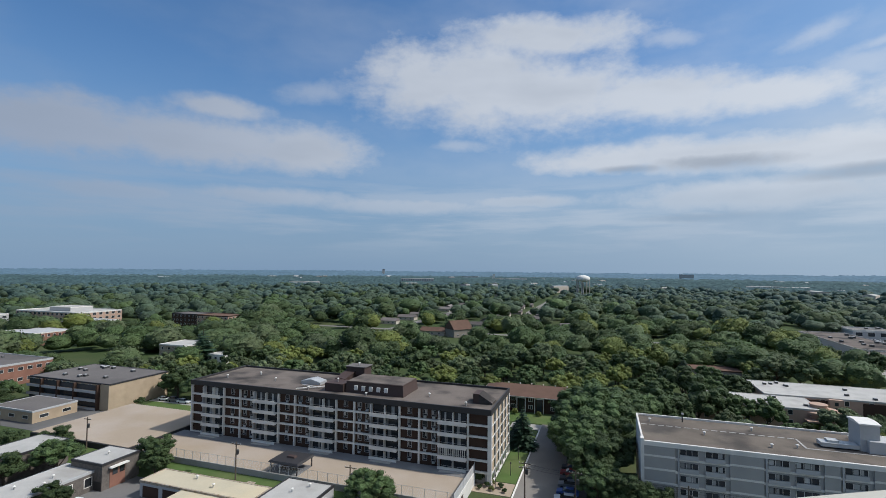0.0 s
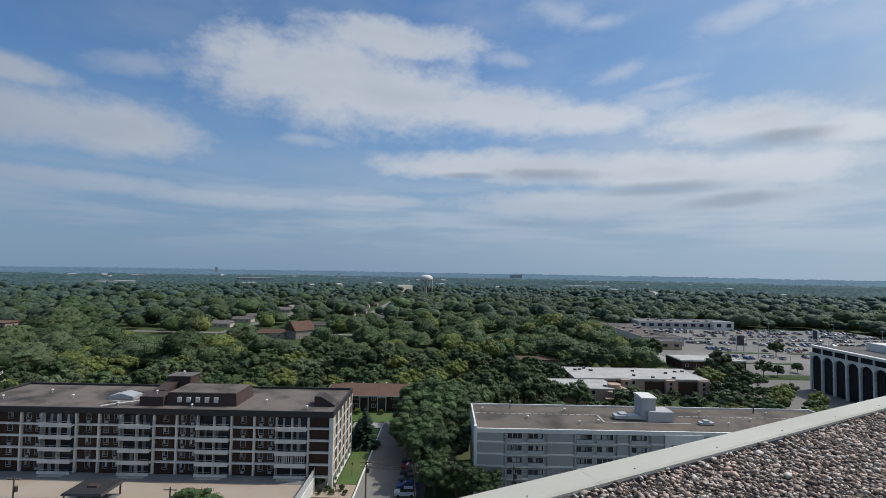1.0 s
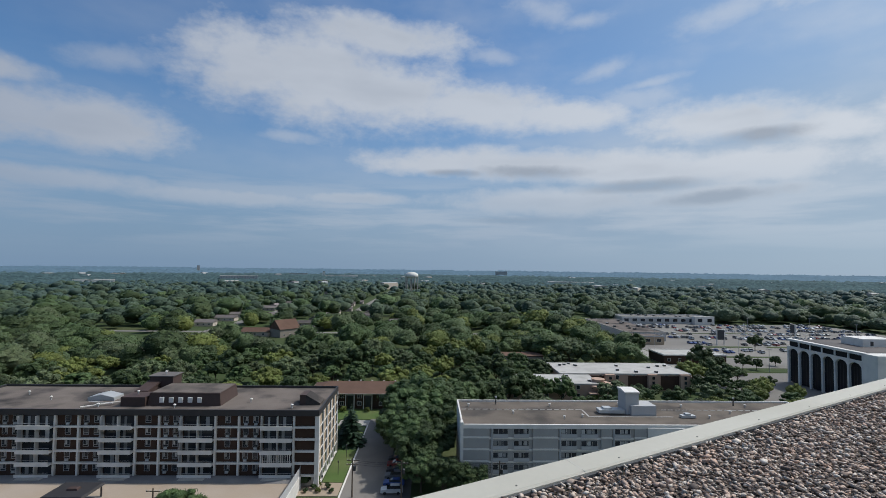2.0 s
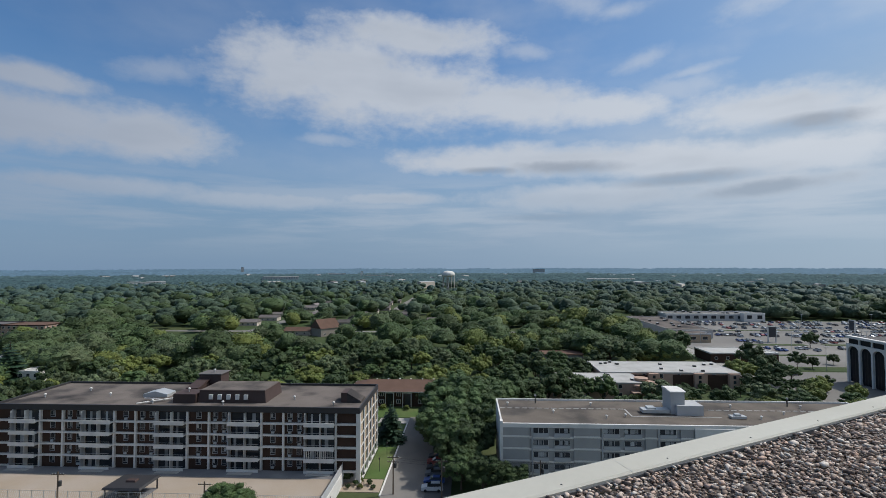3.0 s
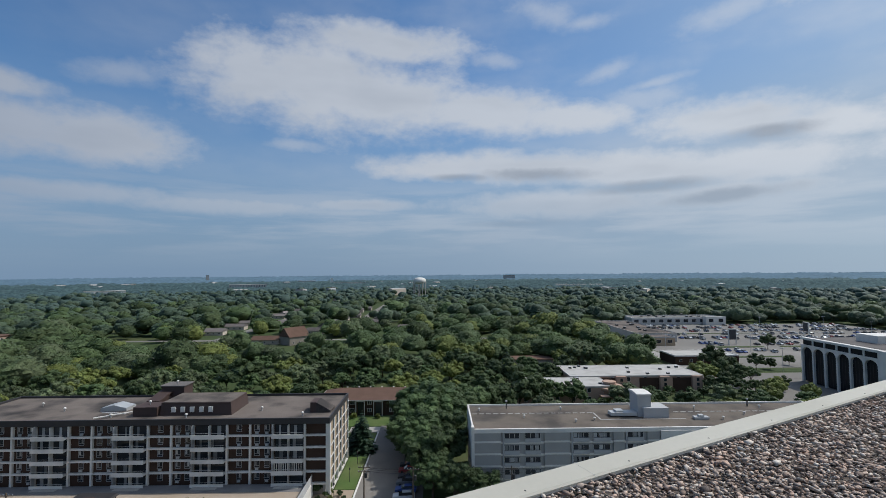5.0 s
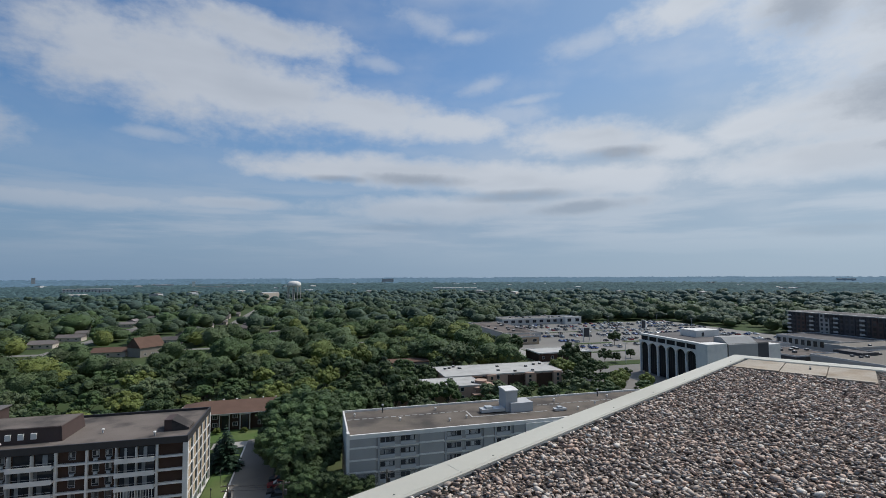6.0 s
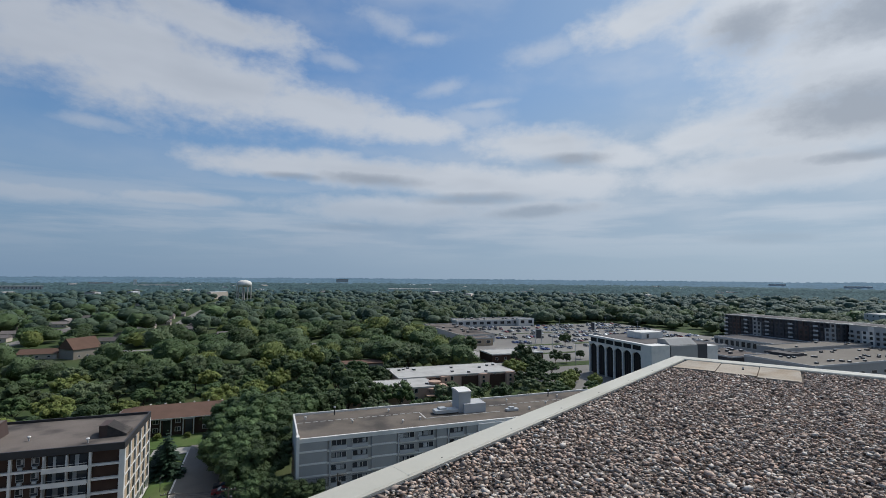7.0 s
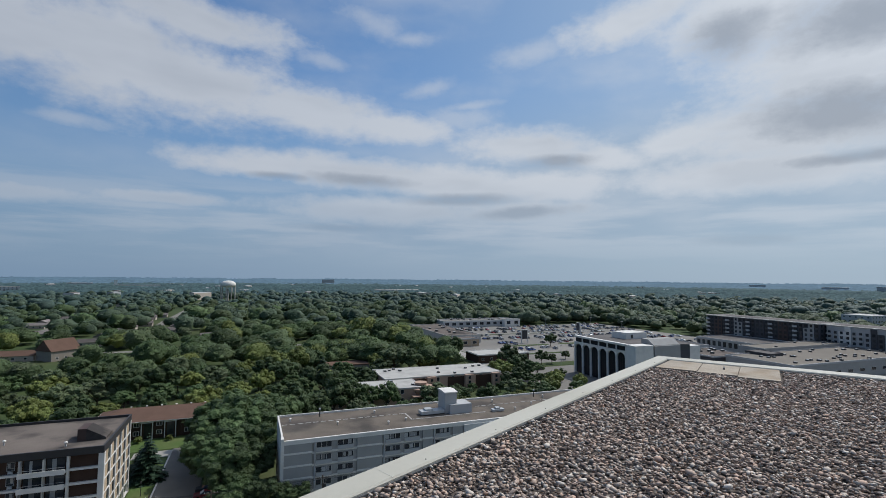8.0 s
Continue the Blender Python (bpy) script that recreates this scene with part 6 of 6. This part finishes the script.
# ---- far landmarks ----
wtw = thing("water_tower", "white multi-legged water tower above the trees", "water tower", pose(278, 960, 0))
part("tank", Shape().lathe([(1.2, 25.6), (9, 26.0), (12.8, 27.6), (13.6, 30.6), (12.8, 34.0), (9.2, 36.9), (4, 38.3), (0.4, 38.6)], 28), WHITE, wtw, "white domed tank", True)
part("riser", Shape().lathe([(1.6, 0), (1.3, 23)], 12), ROOFWHITE, wtw)
for i in range(9):
    an = i * 2 * math.pi / 9
    part("leg", Shape().rod((12.9 * math.cos(an), 12.9 * math.sin(an), 0), (13.0 * math.cos(an), 13.0 * math.sin(an), 30), 0.75, 0.75, 6), ROOFWHITE, wtw)
# skyline blocks at 73 to 82 degrees take pale panel to suggest haze
for az_, dist, w, d, h, name, label, mt_ in ((-15.4, 1250, 24, 20, 15, "warehouse", "white-walled warehouse beyond the trees", WHITE), (-3.0, 1500, 50, 14, 19, "far_apartments", "pale modern apartment building far off", PALEPANEL),
                                             (26.7, 3000, 36, 20, 31, "far_tower_block", "grey tower block on the skyline", GREYPANEL), (34.6, 1400, 62, 20, 13, "far_school", "long white roof far off", WHITE),
                                             (8.0, 1900, 60, 12, 15, "far_stores", "row of pale stores far off", WHITE), (3.2, 2300, 40, 12, 17, "far_stores", "row of pale stores far off", PALEPANEL), (6.0, 2000, 5, 5, 30, "far_church", "white church spire far off", WHITE),
                                             (-17.0, 1350, 14, 12, 13, "warehouse", "white-walled warehouse beyond the trees", WHITE), (73, 3300, 40, 20, 23, "far_tower_block", "grey tower block on the skyline", PALEPANEL), (79, 2900, 50, 20, 20, "far_tower_block", "grey tower block on the skyline", PALEPANEL),
                                             (82.5, 2600, 30, 20, 27, "far_tower_block", "grey tower block on the skyline", PALEPANEL), (-7.0, 3600, 9, 9, 46, "far_tower_block", "grey tower block on the skyline", GREYPANEL)):
    t = thing(name, label, "building", pose(dist * math.sin(radians(az_)), dist * math.cos(radians(az_)), 0, 0, 0, -az_), "far buildings")
    part("wall", Shape().box(-w, w, -d, d, 0, h - 1), mt_, t)
    part("roof", Shape().box(-w - 0.5, w + 0.5, -d - 0.5, d + 0.5, h - 1, h), ROOFWHITE if mt_ is not GREYPANEL and mt_ is not DARKPANEL else ROOFDARK, t)
    if name == "far_apartments":
        wm_ = shared("window", Shape().box(-1.4, 1.4, -0.2, 0.05, 0, 1.6), GLASS)
        for i in range(int(w * 2 / 7)):
            for k in range(3):
                piece("window", wm_, t, -w + 3.5 + i * 7, -d, h - 4.2 - k * 3.2)
fr_ = random.Random(77)
for i in range(46):
    az_, dist = fr_.uniform(-44, 72), fr_.uniform(1000, 2600)
    t = thing("far_house", "pale roof showing through the far trees", "building", pose(dist * math.sin(radians(az_)), dist * math.cos(radians(az_)), 0, 0, 0, fr_.uniform(0, 90)), "far roofs")
    w, d = fr_.uniform(6, 22), fr_.uniform(5, 10)
    h = fr_.uniform(10, 14)
    part("wall", Shape().box(-w, w, -d, d, 0, h), fr_.choice((HOUSEWALL, PALEPANEL, HOUSEWALL)), t)
    part("roof", Shape().extrude_x([(-d, h), (d, h), (0, h + 1.2)], -w, w), fr_.choice((ROOFWHITE, ROOFHOUSE, PALEPANEL)), t)

# ---- cars ----
def car(colour, mat, suv=False):
    t = thing("car", "parked %s %s" % (colour, "sport utility car" if suv else "saloon car"), "car")
    h = 0.25 if suv else 0.0
    body = Shape()
    body.extrude_y([(-2.25, 0.35), (2.2, 0.35), (2.28, 0.6), (2.2, 0.82 + h * 0.5), (1.15, 0.98 + h * 0.6), (-1.75, 1.02 + h * 0.6), (-2.28, 0.95 + h * 0.6), (-2.32, 0.6)], -0.9, 0.9)
    part("body", body, mat, t)
    x0, x1 = (-2.1, 1.0) if suv else (-1.75, 1.0)
    part("cabin", Shape().add([(x0, -0.82, 1.0 + h * 0.6), (x1, -0.82, 0.98 + h * 0.6), (x1, 0.82, 0.98 + h * 0.6), (x0, 0.82, 1.0 + h * 0.6), (x0 + 0.45, -0.62, 1.43 + h), (x1 - 0.75, -0.62, 1.45 + h), (x1 - 0.75, 0.62, 1.45 + h), (x0 + 0.45, 0.62, 1.43 + h)], BOXF), CARGLASS, t, "dark windows")
    part("roof", Shape().box(x0 + 0.45, x1 - 0.75, -0.6, 0.6, 1.44 + h, 1.49 + h), mat, t)
    for x in (-1.4, 1.4):
        for y in (-0.92, 0.74):
            part("wheel", Shape().add([(x + 0.33 * math.cos(i * 0.785), y + e, 0.33 + 0.33 * math.sin(i * 0.785)) for e in (0, 0.18) for i in range(8)], [(i, (i + 1) % 8, 8 + (i + 1) % 8, 8 + i) for i in range(8)] + [tuple(range(7, -1, -1)), tuple(range(8, 16))]), TYRE, t)
    return t


CARS = [car(c, m, i in (0, 5)) for i, (c, m) in enumerate(CARPAINTS)]
FIRST = set()


def park(k, a, b, turn, z=0.05, group="cars in the parking lot"):
    m = grid(a, b, z, turn)
    if k in FIRST:
        t = copy_thing(CARS[k], m)
    else:
        FIRST.add(k)
        CARS[k].matrix_basis = m
        t = CARS[k]
    t["group"] = group
    return t


for k, a, b, tn in ((0, -7.6, 103.0, 3), (3, -7.4, 106.6, 0), (2, -7.3, 113.2, -2), (4, -7.5, 116.8, 2), (5, -7.4, 110.0, 0), (2, -7.4, 120.0, 0)):
    park(k, a, b, tn + 180, 0.045, "cars beside the driveway")
park(1, -97.5, 69.5, 10, 0.04, "cars at the garages")
park(1, -61.0, 69.0, 100, 0.04, "cars at the garages")
for k, a, b in ((1, -147, 133, ), (5, -142.5, 133), (1, -138, 132.6)):
    park(k, a, b, 5, 0.07, "cars on the lane")
cr = random.Random(4)
for row, tn in ((278, 90), (284, 90), (306, 90), (312, 90), (332, 90), (338, 90), (356, 90), (374, 90), (380, 90), (396, 90), (402, 90), (414, 90)):
    a = 166
    while a < 335:
        a += 2.9
        if cr.random() < (0.18 if row < 300 else 0.45) and not (180 < a < 195 and 300 < row < 316):
            park(cr.choice((0, 0, 1, 1, 2, 2, 3, 4, 5, 5)), a, row + cr.uniform(-0.4, 0.4), tn + cr.choice((0, 180)))
for a, b in ((140, 217), (168, 219), (250, 215.5), (100, 214)):
    park(cr.choice((0, 2, 5)), a, b, 0, 0.05, "cars on the avenue")

# ---- poles, lamps and wires ----
def utility_pole(a, b, z, h, arms=1):
    t = thing("utility_pole", "weathered wooden utility pole with crossarm", "pole", grid(a, b, z), "utility poles")
    part("pole", Shape().lathe([(0.17, -0.2), (0.12, h)], 7), WOODPOLE, t)
    for i in range(arms):
        part("crossarm", Shape().box(-1.2, 1.2, -0.06, 0.06, h - 0.6 - i * 0.9, h - 0.46 - i * 0.9), WOODPOLE, t)
        for x in (-1.1, -0.5, 0.5, 1.1):
            part("insulator", Shape().lathe([(0.05, h - 0.46 - i * 0.9), (0.06, h - 0.25 - i * 0.9)], 5, x), PALEPANEL, t)
    part("transformer", Shape().lathe([(0.28, h - 2.6), (0.30, h - 1.7), (0.2, h - 1.6)], 9, 0.42), DARKMETAL, t)
    return t


for a, b, z, h, k in ((-122, 88.0, 0.08, 9.5, 1), (-75.2, 86.5, 0.08, 9.5, 1), (-48.5, 88.2, 0.08, 7.5, 1), (-15.5, 101.0, 0.05, 8.0, 2), (-5.4, 99.5, 0.045, 8.0, 1), (14.5, 99.5, 0.04, 8.0, 1)):
    utility_pole(a, b, z, h, k)
for i, (p_, q_) in enumerate(((-15.5, -5.4), (-5.4, 14.5), (14.5, 50))):
    for k, dz in enumerate((7.75, 7.75, 7.2, 6.6)):
        b0, b1 = (101.0 if i == 0 else 99.5), 99.5
        rings = []
        for j in range(9):
            f = j / 8
            pt = (p_ + (q_ - p_) * f, b0 + (b1 - b0) * f + (k - 1.5) * 0.35, dz - f * (1 - f))
            rings += [(pt[0], pt[1] + 0.022 * math.cos(g), pt[2] + 0.022 * math.sin(g)) for g in (0, 2.094, 4.189)]
        s = Shape().add(rings, [(3 * j + g, 3 * j + 3 + g, 3 * j + 3 + (g + 1) % 3, 3 * j + (g + 1) % 3) for j in range(8) for g in range(3)] + [(0, 1, 2), (26, 25, 24)])
        solid("overhead_wire", s, DARKMETAL, "thin black overhead wire between poles", "wire", GRID, "overhead wires")
for a, b in ((-20.4, 112), (-20.3, 122), (-22.3, 104.2)):
    lp = thing("garden_lamp", "dark post lamp on the lawn", "lamp", grid(a, b, 0.07), "post lamps")
    part("post", Shape().lathe([(0.07, 0), (0.05, 2.6)], 6), DARKMETAL, lp)
    part("lantern", Shape().lathe([(0.1, 2.6), (0.18, 2.7), (0.16, 3.0), (0.03, 3.15)], 7), DARKMETAL, lp)
for a, b in ((180, 280), (220, 280), (260, 280), (180, 335), (220, 335), (260, 335), (300, 335), (200, 377), (250, 377), (300, 377), (160, 226), (140, 300)):
    lp = thing("lot_lamp", "tall grey parking lot lamp", "lamp", grid(a, b, 0.05), "parking lot lamps")
    part("pole", Shape().lathe([(0.14, 0), (0.09, 10.5)], 6), METAL, lp)
    part("head", Shape().box(-1.2, 1.2, -0.18, 0.18, 10.5, 10.7), METAL, lp)
ub = thing("utility_box", "small tan utility cabinet on the verge", "cabinet", grid(-71, 86.2, 0.08))
part("body", Shape().box(-0.9, 0.9, -0.5, 0.5, 0, 1.5), SHEET, ub)
part("lid", Shape().taper(-0.95, 0.95, -0.55, 0.55, 1.5, 1.62, 0.1), SHEET, ub)
